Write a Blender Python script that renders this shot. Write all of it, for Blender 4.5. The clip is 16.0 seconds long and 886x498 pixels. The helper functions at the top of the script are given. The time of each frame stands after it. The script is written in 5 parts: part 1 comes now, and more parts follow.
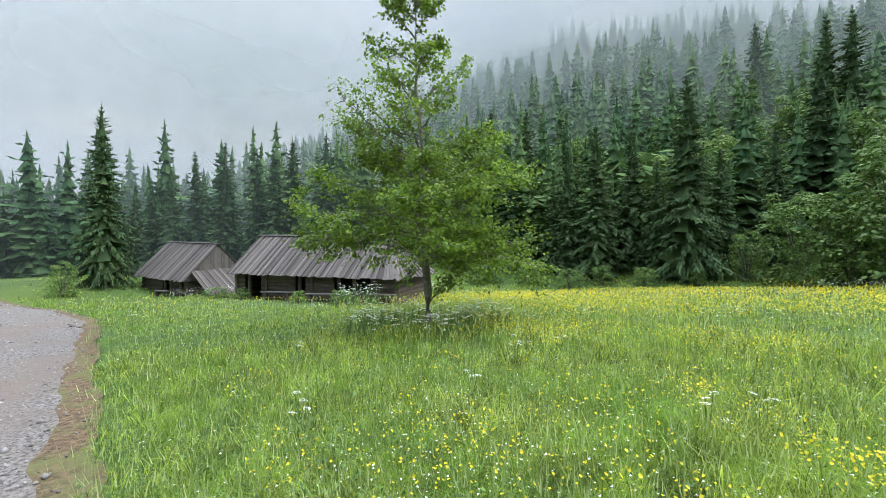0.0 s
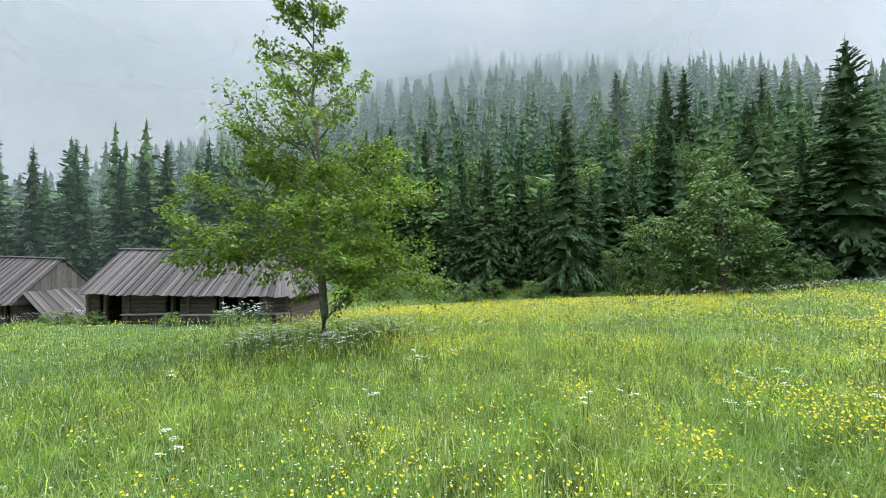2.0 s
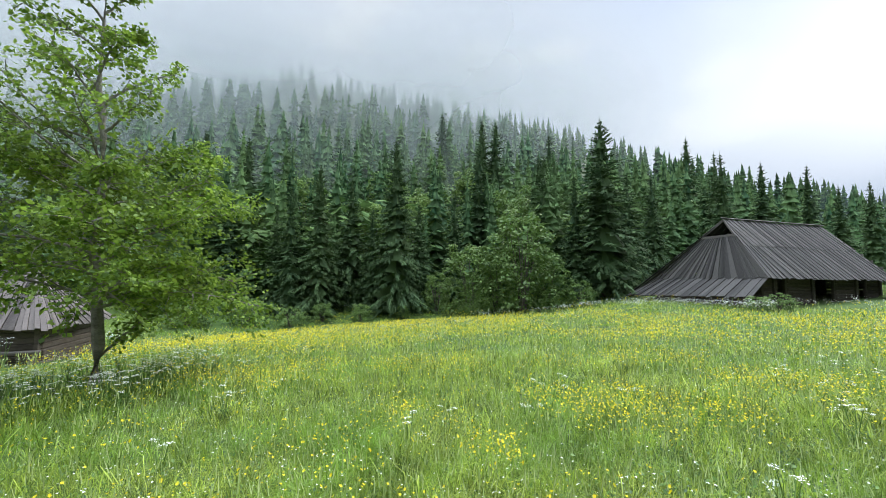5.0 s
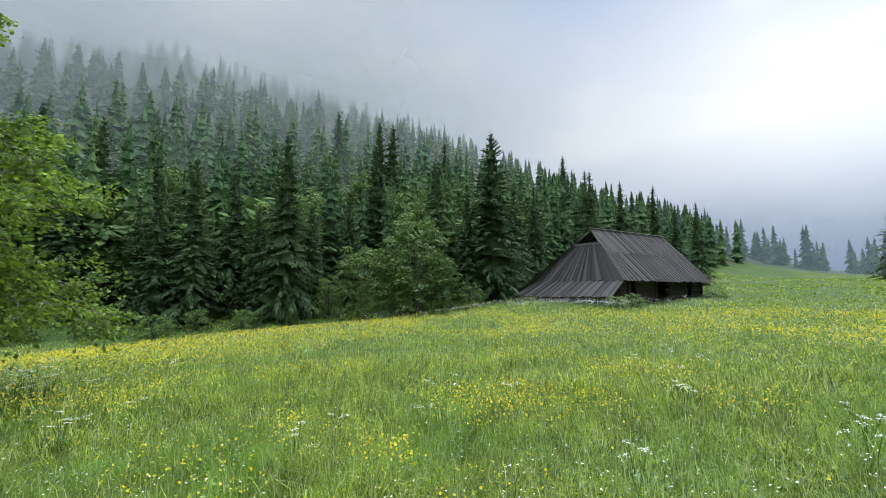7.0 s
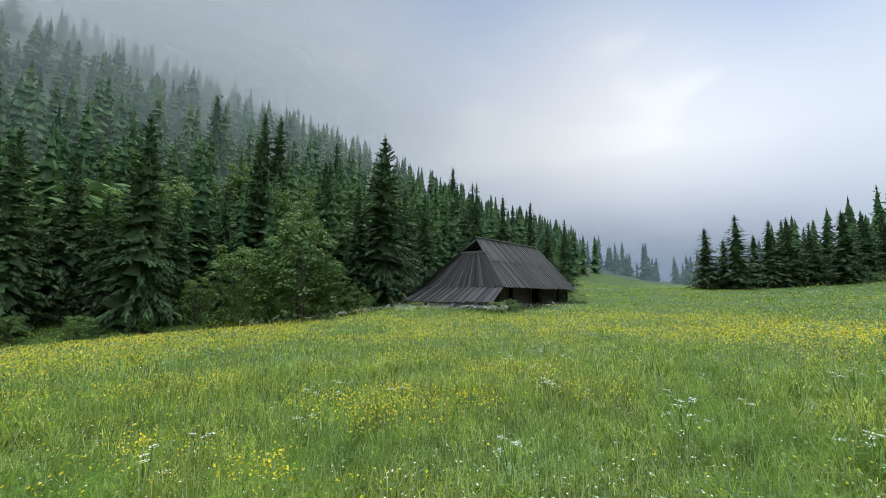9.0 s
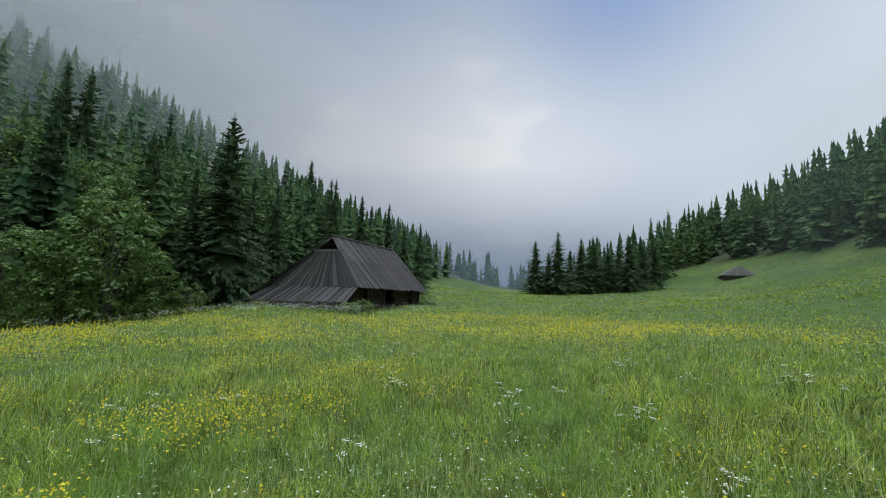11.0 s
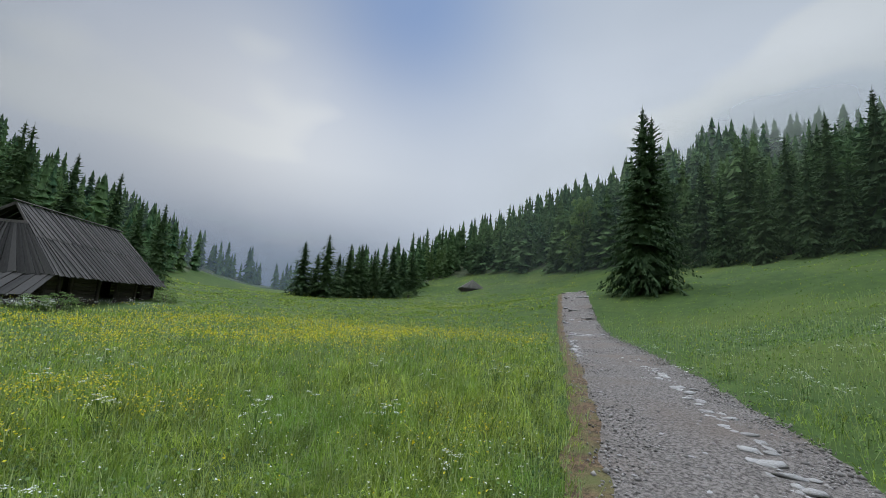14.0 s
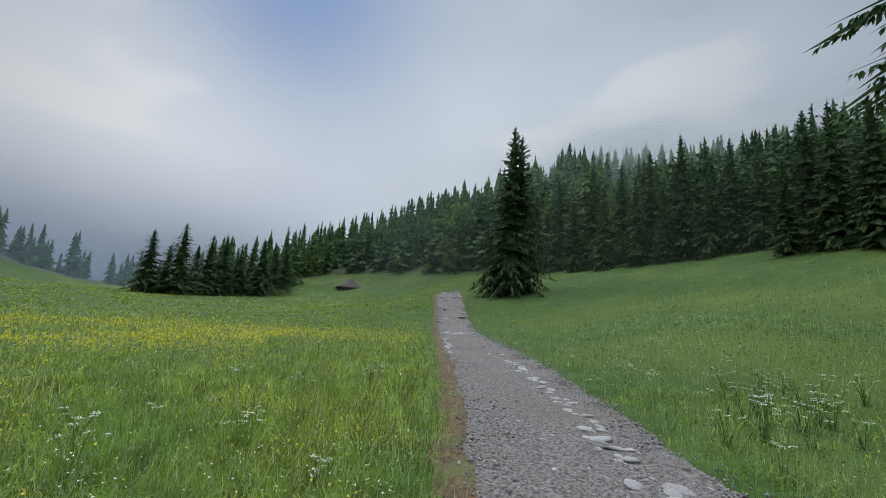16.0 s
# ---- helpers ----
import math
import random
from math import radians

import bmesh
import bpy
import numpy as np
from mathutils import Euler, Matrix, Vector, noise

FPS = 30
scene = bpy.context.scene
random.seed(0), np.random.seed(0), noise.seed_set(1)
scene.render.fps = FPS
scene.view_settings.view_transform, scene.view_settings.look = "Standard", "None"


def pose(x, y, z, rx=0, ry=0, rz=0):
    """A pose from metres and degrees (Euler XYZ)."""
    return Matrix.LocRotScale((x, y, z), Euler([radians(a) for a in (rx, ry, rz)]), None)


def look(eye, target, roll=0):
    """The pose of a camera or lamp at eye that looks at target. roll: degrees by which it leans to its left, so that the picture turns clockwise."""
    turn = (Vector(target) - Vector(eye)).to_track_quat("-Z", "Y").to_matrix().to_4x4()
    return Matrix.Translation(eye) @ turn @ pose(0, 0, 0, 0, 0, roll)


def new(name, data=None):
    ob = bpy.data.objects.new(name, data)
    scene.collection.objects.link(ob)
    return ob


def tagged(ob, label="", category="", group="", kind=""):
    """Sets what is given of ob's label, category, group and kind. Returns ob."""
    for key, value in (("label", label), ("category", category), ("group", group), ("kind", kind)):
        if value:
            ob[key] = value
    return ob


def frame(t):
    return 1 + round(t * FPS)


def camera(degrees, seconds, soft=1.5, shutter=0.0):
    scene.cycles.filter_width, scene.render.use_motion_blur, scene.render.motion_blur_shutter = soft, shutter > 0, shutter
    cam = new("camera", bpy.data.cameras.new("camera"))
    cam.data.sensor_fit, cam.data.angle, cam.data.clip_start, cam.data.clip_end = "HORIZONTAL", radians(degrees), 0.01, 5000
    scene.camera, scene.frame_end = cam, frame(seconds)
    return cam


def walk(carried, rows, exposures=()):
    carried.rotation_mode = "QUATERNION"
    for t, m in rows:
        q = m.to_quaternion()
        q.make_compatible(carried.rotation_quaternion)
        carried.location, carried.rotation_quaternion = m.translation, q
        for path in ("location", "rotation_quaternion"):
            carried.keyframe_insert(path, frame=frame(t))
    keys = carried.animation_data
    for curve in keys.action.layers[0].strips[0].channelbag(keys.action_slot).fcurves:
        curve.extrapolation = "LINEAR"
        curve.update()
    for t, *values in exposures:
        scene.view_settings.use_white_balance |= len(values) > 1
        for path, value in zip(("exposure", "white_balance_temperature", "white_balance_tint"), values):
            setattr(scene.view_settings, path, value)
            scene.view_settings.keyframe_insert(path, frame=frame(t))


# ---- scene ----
# ---------------- camera: one spot beside the track, turning to the right ----------------
EYE = 1.6
cam = camera(94.93, 16.0, soft=0.8)
TURN = [(0, 78.32, -0.66, -0.68), (0.5, 74.79, -0.34, -0.70), (1, 71.26, 0.01, -0.67), (1.5, 67.71, 0.51, -0.66),
        (2, 64.18, 1.31, -0.64), (2.5, 60.57, 2.18, -0.81), (3, 56.63, 3.03, -0.87), (3.5, 52.44, 3.66, -0.75),
        (4, 48.29, 4.04, -0.41), (6.5, 29.73, 4.67, -0.13), (7, 25.97, 4.82, -0.24), (7.5, 22.15, 5.08, -0.11),
        (8, 18.30, 5.27, 0.14), (10.5, -3.60, 5.76, 1.46), (11, -9.52, 6.07, 2.01), (11.5, -15.62, 6.49, 2.53),
        (12, -21.73, 6.91, 3.02), (12.5, -27.28, 7.26, 3.44), (13, -32.42, 7.48, 3.93), (13.5, -36.99, 7.94, 4.28),
        (14, -41.16, 8.27, 4.45), (14.5, -45.33, 8.59, 4.46), (15, -49.55, 8.86, 4.35), (15.5, -53.91, 9.13, 4.45),
        (16, -58.06, 9.48, 4.43)]


def way(az, el):
    """Unit direction for an azimuth (degrees to the left of +y) and an elevation."""
    a, e = radians(az), radians(el)
    return Vector((-math.sin(a) * math.cos(e), math.cos(a) * math.cos(e), math.sin(e)))


eye = Vector((0, 0, EYE))
walk(cam, [(t, look(eye, eye + way(a, p), r)) for t, a, p, r in TURN],
     exposures=[(0, 0.56), (4, 0.66), (5, 0.56), (6.5, 0.28), (8, 0.12), (10.5, -0.32), (12.5, -0.5), (16, -0.53)])

# ---------------- sky and sun ----------------
SUN_AZ, SUN_EL = -8.0, 21.0
world = bpy.data.worlds.new("sky")
scene.world = world
world.use_nodes = True
wn, wl = world.node_tree.nodes, world.node_tree.links
wn.clear()


def wnode(kind, **values):
    n = wn.new(kind)
    for k, v in values.items():
        n.inputs[k].default_value = v
    return n


def wmath(op, a, b=None, clamp=False):
    n = wn.new("ShaderNodeMath")
    n.operation, n.use_clamp = op, clamp
    for i, v in enumerate((a, b)):
        if v is None:
            continue
        if isinstance(v, (int, float)):
            n.inputs[i].default_value = v
        else:
            wl.new(v, n.inputs[i])
    return n.outputs[0]


def wmix(fac, a, b):
    n = wn.new("ShaderNodeMix")
    n.data_type = "RGBA"
    for sock, v in ((n.inputs[0], fac), (n.inputs[6], a), (n.inputs[7], b)):
        if isinstance(v, tuple):
            sock.default_value = (*v, 1)
        elif isinstance(v, (int, float)):
            sock.default_value = v
        else:
            wl.new(v, sock)
    return n.outputs[2]


def lobe(direction, spread):
    """A soft round patch of the sky, 1 in its middle."""
    n = wn.new("ShaderNodeVectorMath")
    n.operation = "DOT_PRODUCT"
    wl.new(wcoord.outputs["Generated"], n.inputs[0])
    n.inputs[1].default_value = direction
    return wmath("POWER", wmath("MAXIMUM", n.outputs["Value"], 0.0), spread)


wcoord = wn.new("ShaderNodeTexCoord")
wsep = wn.new("ShaderNodeSeparateXYZ")
wl.new(wcoord.outputs["Generated"], wsep.inputs[0])
wup = wsep.outputs[2]
nishita = wn.new("ShaderNodeTexSky")
nishita.sky_type, nishita.sun_disc = "NISHITA", False
nishita.sun_elevation, nishita.sun_rotation = radians(SUN_EL), radians(-SUN_AZ)
nishita.air_density, nishita.dust_density = 1.0, 3.0
clear_sky = wn.new("ShaderNodeVectorMath")
clear_sky.operation = "SCALE"
wl.new(nishita.outputs[0], clear_sky.inputs[0])
clear_sky.inputs["Scale"].default_value = 0.10
squash = wn.new("ShaderNodeMapping")
squash.inputs["Scale"].default_value = (1.0, 1.0, 2.2)
wl.new(wcoord.outputs["Generated"], squash.inputs[0])
cloud = wnode("ShaderNodeTexNoise", Scale=2.4, Detail=2.5, Roughness=0.42, Distortion=0.1)
wl.new(squash.outputs[0], cloud.inputs["Vector"])
cover = wmath("MULTIPLY", wmath("SUBTRACT", cloud.outputs[0], 0.30), 3.2, True)
blue_gap = wmath("ADD", lobe(way(-33, 40), 34), wmath("MULTIPLY", lobe(way(5, 40), 40), 0.6))
cover = wmath("SUBTRACT", wmath("MAXIMUM", cover, 0.82), wmath("MULTIPLY", blue_gap, 0.85), True)
glow = wmath("ADD", wmath("ADD", wmath("MULTIPLY", lobe(way(-19, SUN_EL - 1), 24), 1.0), wmath("MULTIPLY", lobe(way(12, 28), 30), 0.46)), wmath("MULTIPLY", lobe(way(-56, 18), 9), 0.6))
cloud_light = wmix(wmath("MULTIPLY", wmath("SUBTRACT", cloud.outputs[0], 0.35), 2.6, True), (0.425, 0.48, 0.545), (0.565, 0.62, 0.675))
cloud_light = wmix(wmath("MULTIPLY", lobe(way(88, 20), 2.5), 0.85), cloud_light, (0.575, 0.595, 0.64))
cloud_light = wmix(wmath("MULTIPLY", glow, 0.8, True), cloud_light, (0.84, 0.88, 0.91))
low_mist = wmath("SUBTRACT", 1.0, wmath("MULTIPLY", wmath("ABSOLUTE", wup), 3.3), True)
valley = wmath("MULTIPLY", low_mist, lobe(way(-16, 0), 6))
sky_blue = wmix(0.94, clear_sky.outputs[0], (0.25, 0.37, 0.62))
sky_col = wmix(cover, sky_blue, cloud_light)
sky_col = wmix(valley, sky_col, (0.22, 0.29, 0.42))
# an overcast sky grows brighter towards the zenith
zenith = wmath("ADD", 1.0, wmath("MULTIPLY", wmath("POWER", wmath("MULTIPLY", wmath("SUBTRACT", wup, 0.69), 3.2, True), 1.2), 9.8))
towards_sun = wmath("ADD", 1.0, wmath("MULTIPLY", lobe(way(-66, 20), 2.6), 0.5))
bright = wn.new("ShaderNodeVectorMath")
bright.operation = "SCALE"
wl.new(sky_col, bright.inputs[0])
wl.new(wmath("MULTIPLY", zenith, towards_sun), bright.inputs["Scale"])
wbg = wn.new("ShaderNodeBackground")
wout = wn.new("ShaderNodeOutputWorld")
wl.new(bright.outputs[0], wbg.inputs[0])
wbg.inputs[1].default_value = 1.0
wl.new(wbg.outputs[0], wout.inputs[0])

sun_data = bpy.data.lights.new("sun", "SUN")
sun_data.energy, sun_data.angle, sun_data.color = 1.4, radians(18), (1.0, 0.96, 0.88)
sun = new("sun", sun_data)
sun.matrix_world = look((0, 0, 0), -way(SUN_AZ, SUN_EL + 22))

# ---------------- materials ----------------


def shader(name):
    m = bpy.data.materials.new(name)
    m.use_nodes = True
    m.node_tree.nodes.clear()
    return m, m.node_tree.nodes, m.node_tree.links


def surface(name, dark, light, scale=8.0, rough=0.8, bump=0.3, stretch=(1, 1, 1), fine=6.0, island=0.0, each=0.0, spec=0.3, stain=None, stain_scale=0.7, depth=0.02, spread=0.25):
    """Two-tone weathered surface: grain, larger blotches, relief, and tone by piece."""
    m, n, l = shader(name)
    co = n.new("ShaderNodeTexCoord")
    mp = n.new("ShaderNodeMapping")
    mp.inputs["Scale"].default_value = stretch
    l.new(co.outputs["Object"], mp.inputs[0])
    a, b = n.new("ShaderNodeTexNoise"), n.new("ShaderNodeTexNoise")
    a.inputs["Scale"].default_value, a.inputs["Detail"].default_value = scale, 6
    b.inputs["Scale"].default_value, b.inputs["Detail"].default_value = scale * fine, 4
    l.new(mp.outputs[0], a.inputs["Vector"])
    l.new(mp.outputs[0], b.inputs["Vector"])
    add = n.new("ShaderNodeMath")
    add.operation = "MULTIPLY_ADD"
    l.new(b.outputs[0], add.inputs[0])
    add.inputs[1].default_value = 0.55
    l.new(a.outputs[0], add.inputs[2])
    value = add.outputs[0]
    for amount, kind, sock in ((island, "ShaderNodeNewGeometry", "Random Per Island"), (each, "ShaderNodeObjectInfo", "Random")):
        if amount:
            r, q = n.new(kind), n.new("ShaderNodeMath")
            q.operation = "MULTIPLY_ADD"
            l.new(r.outputs[sock], q.inputs[0])
            q.inputs[1].default_value = amount
            l.new(value, q.inputs[2])
            value = q.outputs[0]
    ramp = n.new("ShaderNodeMapRange")
    span = spread + 0.5 * (island + each)
    mid = 0.775 + 0.5 * (island + each)
    ramp.inputs["From Min"].default_value, ramp.inputs["From Max"].default_value = mid - span, mid + span
    l.new(value, ramp.inputs["Value"])
    mix = n.new("ShaderNodeMix")
    mix.data_type = "RGBA"
    l.new(ramp.outputs[0], mix.inputs[0])
    mix.inputs[6].default_value, mix.inputs[7].default_value = (*dark, 1), (*light, 1)
    colour = mix.outputs[2]
    if stain:
        s, sr, sm = n.new("ShaderNodeTexNoise"), n.new("ShaderNodeMapRange"), n.new("ShaderNodeMix")
        s.inputs["Scale"].default_value, s.inputs["Detail"].default_value = stain_scale, 5
        l.new(co.outputs["Object"], s.inputs["Vector"])
        sr.inputs["From Min"].default_value, sr.inputs["From Max"].default_value = 0.48, 0.68
        l.new(s.outputs[0], sr.inputs["Value"])
        sm.data_type = "RGBA"
        l.new(sr.outputs[0], sm.inputs[0])
        l.new(colour, sm.inputs[6])
        sm.inputs[7].default_value = (*stain, 1)
        colour = sm.outputs[2]
    bs, bp, out = n.new("ShaderNodeBsdfPrincipled"), n.new("ShaderNodeBump"), n.new("ShaderNodeOutputMaterial")
    bp.inputs["Strength"].default_value, bp.inputs["Distance"].default_value = bump, depth
    l.new(add.outputs[0], bp.inputs["Height"])
    l.new(bp.outputs[0], bs.inputs["Normal"])
    l.new(colour, bs.inputs["Base Color"])
    bs.inputs["Roughness"].default_value, bs.inputs["Specular IOR Level"].default_value = rough, spec
    l.new(bs.outputs[0], out.inputs[0])
    return m


def foliage(name, dark, light, through_share=0.35, patch=0.25, gloss=0.5, each=0.0, patch_colour=None, mottle=0.0, spec=0.3):
    """Leaves, needles and grass: tone by leaf and by patch, light passing through."""
    m, n, l = shader(name)
    g, co, no = n.new("ShaderNodeNewGeometry"), n.new("ShaderNodeTexCoord"), n.new("ShaderNodeTexNoise")
    no.inputs["Scale"].default_value, no.inputs["Detail"].default_value = patch, 3
    l.new(co.outputs["Object"], no.inputs["Vector"])
    mix = n.new("ShaderNodeMix")
    mix.data_type = "RGBA"
    mix.inputs[6].default_value, mix.inputs[7].default_value = (*dark, 1), (*light, 1)
    value = g.outputs["Random Per Island"]
    if each:
        info, q = n.new("ShaderNodeObjectInfo"), n.new("ShaderNodeMix")
        l.new(info.outputs["Random"], q.inputs[3])
        l.new(value, q.inputs[2])
        q.inputs[0].default_value = each
        value = q.outputs[0]
    l.new(value, mix.inputs[0])
    colour = mix.outputs[2]
    rng, pm = n.new("ShaderNodeMapRange"), n.new("ShaderNodeMix")
    rng.inputs["From Min"].default_value, rng.inputs["From Max"].default_value = 0.4, 0.65
    l.new(no.outputs[0], rng.inputs["Value"])
    pm.data_type = "RGBA"
    l.new(rng.outputs[0], pm.inputs[0])
    l.new(colour, pm.inputs[6])
    if patch_colour:
        pm.inputs[7].default_value = (*patch_colour, 1)
    else:
        sc = n.new("ShaderNodeVectorMath")
        sc.operation = "SCALE"
        l.new(colour, sc.inputs[0])
        sc.inputs["Scale"].default_value = 0.72
        l.new(sc.outputs[0], pm.inputs[7])
    colour = pm.outputs[2]
    if mottle:
        mo, mr, mv = n.new("ShaderNodeTexNoise"), n.new("ShaderNodeMapRange"), n.new("ShaderNodeVectorMath")
        mo.inputs["Scale"].default_value, mo.inputs["Detail"].default_value = mottle, 3
        l.new(co.outputs["Object"], mo.inputs["Vector"])
        for k, x in zip(("From Min", "From Max", "To Min", "To Max"), (0.32, 0.68, 0.5, 1.3)):
            mr.inputs[k].default_value = x
        l.new(mo.outputs[0], mr.inputs["Value"])
        mv.operation = "SCALE"
        l.new(colour, mv.inputs[0])
        l.new(mr.outputs[0], mv.inputs["Scale"])
        colour = mv.outputs[0]
    bs, tr, ms, out = n.new("ShaderNodeBsdfPrincipled"), n.new("ShaderNodeBsdfTranslucent"), n.new("ShaderNodeMixShader"), n.new("ShaderNodeOutputMaterial")
    l.new(colour, bs.inputs["Base Color"])
    bs.inputs["Roughness"].default_value, bs.inputs["Specular IOR Level"].default_value = gloss, spec
    l.new(colour, tr.inputs[0])
    ms.inputs[0].default_value = through_share
    l.new(bs.outputs[0], ms.inputs[1])
    l.new(tr.outputs[0], ms.inputs[2])
    l.new(ms.outputs[0], out.inputs[0])
    return m


M_WOODFLOOR = surface("forest_floor", (0.03, 0.045, 0.018), (0.07, 0.085, 0.035), 0.8, 0.95, 0.7, stain=(0.045, 0.07, 0.025), stain_scale=0.15)
# ground green darkened to stand for the shade between grass blades
M_MEADOW = surface("shaded_meadow_ground", (0.026, 0.055, 0.009), (0.065, 0.112, 0.02), 1.5, 0.95, 0.6, stain=(0.08, 0.115, 0.019), stain_scale=0.12)
M_GRASS = foliage("grass_blades", (0.037, 0.098, 0.008), (0.565, 0.67, 0.11), 0.48, 0.7, 0.42, patch_colour=(0.20, 0.335, 0.046), mottle=3.0, spec=0.5)
M_GRAVEL = surface("track_gravel", (0.05, 0.043, 0.038), (0.27, 0.242, 0.222), 26, 0.9, 1.0, fine=5, stain=(0.16, 0.128, 0.107), stain_scale=0.5, spread=0.18)
M_SOIL = surface("bare_soil", (0.05, 0.034, 0.02), (0.19, 0.125, 0.072), 16, 0.95, 1.0, fine=4, stain=(0.11, 0.115, 0.04), stain_scale=2.2, spread=0.16)
M_STONE = surface("limestone", (0.17, 0.16, 0.157), (0.50, 0.48, 0.47), 7, 0.8, 0.4, each=0.5, fine=4)
M_PALESTONE = surface("pale_limestone", (0.2, 0.19, 0.18), (0.5, 0.485, 0.465), 7, 0.8, 0.4, each=0.4, fine=4)
M_PEBBLE = surface("pebbles", (0.06, 0.054, 0.05), (0.37, 0.345, 0.325), 9, 0.85, 0.3, island=1.1)
M_NEEDLE = foliage("spruce_needles", (0.045, 0.086, 0.042), (0.112, 0.172, 0.07), 0.2, 0.5, 0.75, each=0.35, spec=0.08)
M_FARNEEDLE = foliage("far_spruce_needles", (0.036, 0.09, 0.046), (0.115, 0.195, 0.085), 0.15, 0.05, 0.8, patch_colour=(0.13, 0.205, 0.075), mottle=0.5, spec=0.06)
M_FARLEAF = foliage("far_broadleaf_leaves", (0.07, 0.14, 0.04), (0.17, 0.27, 0.085), 0.25, 0.05, 0.7, mottle=0.7, spec=0.1)
M_BARK = surface("spruce_bark", (0.05, 0.042, 0.035), (0.14, 0.12, 0.10), 6, 0.9, 0.8, (1, 1, 0.25))
M_BIRCHBARK = surface("grey_bark", (0.10, 0.09, 0.075), (0.27, 0.25, 0.22), 5, 0.85, 0.7, (1, 1, 2.2))
M_LEAF = foliage("tree_leaves", (0.08, 0.155, 0.018), (0.28, 0.40, 0.056), 0.5, 0.8, 0.45)
M_BUSH = foliage("bush_leaves", (0.08, 0.155, 0.035), (0.215, 0.32, 0.08), 0.35, 0.6, 0.5, each=0.4)
M_ROOF = surface("grey_roof_boards", (0.033, 0.028, 0.025), (0.16, 0.136, 0.124), 3, 0.85, 0.6, (4, 4, 0.8), each=1.5, fine=7)
M_DARKROOF = surface("dark_roof_boards", (0.014, 0.013, 0.0122), (0.092, 0.085, 0.079), 3, 0.8, 0.6, (4, 4, 0.8), each=1.5, fine=7)
# lighter copy of M_ROOF: its colour makes up for light the far hut lacks
M_FARROOF = surface("lightened_roof_boards", (0.16, 0.145, 0.135), (0.33, 0.30, 0.285), 3, 0.85, 0.5, (4, 4, 0.8), each=0.8)
M_LOG = surface("weathered_logs", (0.045, 0.036, 0.03), (0.15, 0.122, 0.105), 4, 0.9, 0.6, (1, 1, 3), each=0.5, fine=6)
# darker copy of M_LOG that carries the shade under the big hut's eaves
M_DARKLOG = surface("eave_shade_logs", (0.022, 0.018, 0.015), (0.075, 0.058, 0.048), 4, 0.9, 0.6, (1, 1, 3), each=0.6, fine=6)
M_BOARD = surface("weathered_boards", (0.07, 0.062, 0.058), (0.19, 0.17, 0.16), 4, 0.9, 0.5, (3, 3, 0.8), each=0.5)
# very dark timber for the parts inside the huts
M_INSIDE = surface("dark_timber", (0.02, 0.017, 0.014), (0.05, 0.042, 0.035), 5, 0.95, 0.3)


def mist_material(name, colour, scale, low, full, fray, gone, most, az0, az1, ends=14.0):
    """Thin drifting mist that gathers between the heights low and full, frays out between fray and gone, and scatters daylight."""
    m, n, l = shader(name)
    co, no, sep = n.new("ShaderNodeTexCoord"), n.new("ShaderNodeTexNoise"), n.new("ShaderNodeSeparateXYZ")
    no.inputs["Scale"].default_value, no.inputs["Detail"].default_value = scale, 4
    l.new(co.outputs["Object"], no.inputs["Vector"])
    l.new(co.outputs["Object"], sep.inputs[0])

    def rng(value, a, b, c, d):
        q = n.new("ShaderNodeMapRange")
        q.interpolation_type = "SMOOTHSTEP"
        for k, v in zip(("From Min", "From Max", "To Min", "To Max"), (a, b, c, d)):
            q.inputs[k].default_value = v
        l.new(value, q.inputs["Value"])
        return q.outputs[0]

    def times(a, b):
        q = n.new("ShaderNodeMath")
        q.operation, q.use_clamp = "MULTIPLY", True
        l.new(a, q.inputs[0])
        l.new(b, q.inputs[1])
        return q.outputs[0]

    lift = n.new("ShaderNodeMath")
    lift.operation = "MULTIPLY_ADD"
    l.new(no.outputs[0], lift.inputs[0])
    lift.inputs[1].default_value = (full - low) * 0.8
    l.new(sep.outputs[2], lift.inputs[2])
    z = lift.outputs[0]
    shift = (full - low) * 0.4
    dense = times(times(rng(z, low + shift, full + shift, 0.0, most), rng(sep.outputs[2], fray, gone, 1.0, 0.0)), rng(no.outputs[0], 0.2, 0.75, 0.6, 1.1))
    turn, back = n.new("ShaderNodeMath"), n.new("ShaderNodeMath")
    turn.operation, back.operation = "ARCTAN2", "MULTIPLY"
    l.new(sep.outputs[0], back.inputs[0])
    back.inputs[1].default_value = -1.0
    l.new(back.outputs[0], turn.inputs[0])
    l.new(sep.outputs[1], turn.inputs[1])
    a = turn.outputs[0]
    dense = times(dense, times(rng(a, radians(az0), radians(az0 + ends), 0.0, 1.0), rng(a, radians(az1 - ends), radians(az1), 1.0, 0.0)))
    tp, df, tl, half, ms, out = (n.new("ShaderNodeBsdfTransparent"), n.new("ShaderNodeBsdfDiffuse"), n.new("ShaderNodeBsdfTranslucent"),
                                 n.new("ShaderNodeMixShader"), n.new("ShaderNodeMixShader"), n.new("ShaderNodeOutputMaterial"))
    df.inputs[0].default_value = tl.inputs[0].default_value = (*colour, 1)
    half.inputs[0].default_value = 0.5
    l.new(df.outputs[0], half.inputs[1])
    l.new(tl.outputs[0], half.inputs[2])
    l.new(dense, ms.inputs[0])
    l.new(tp.outputs[0], ms.inputs[1])
    l.new(half.outputs[0], ms.inputs[2])
    l.new(ms.outputs[0], out.inputs[0])
    return m


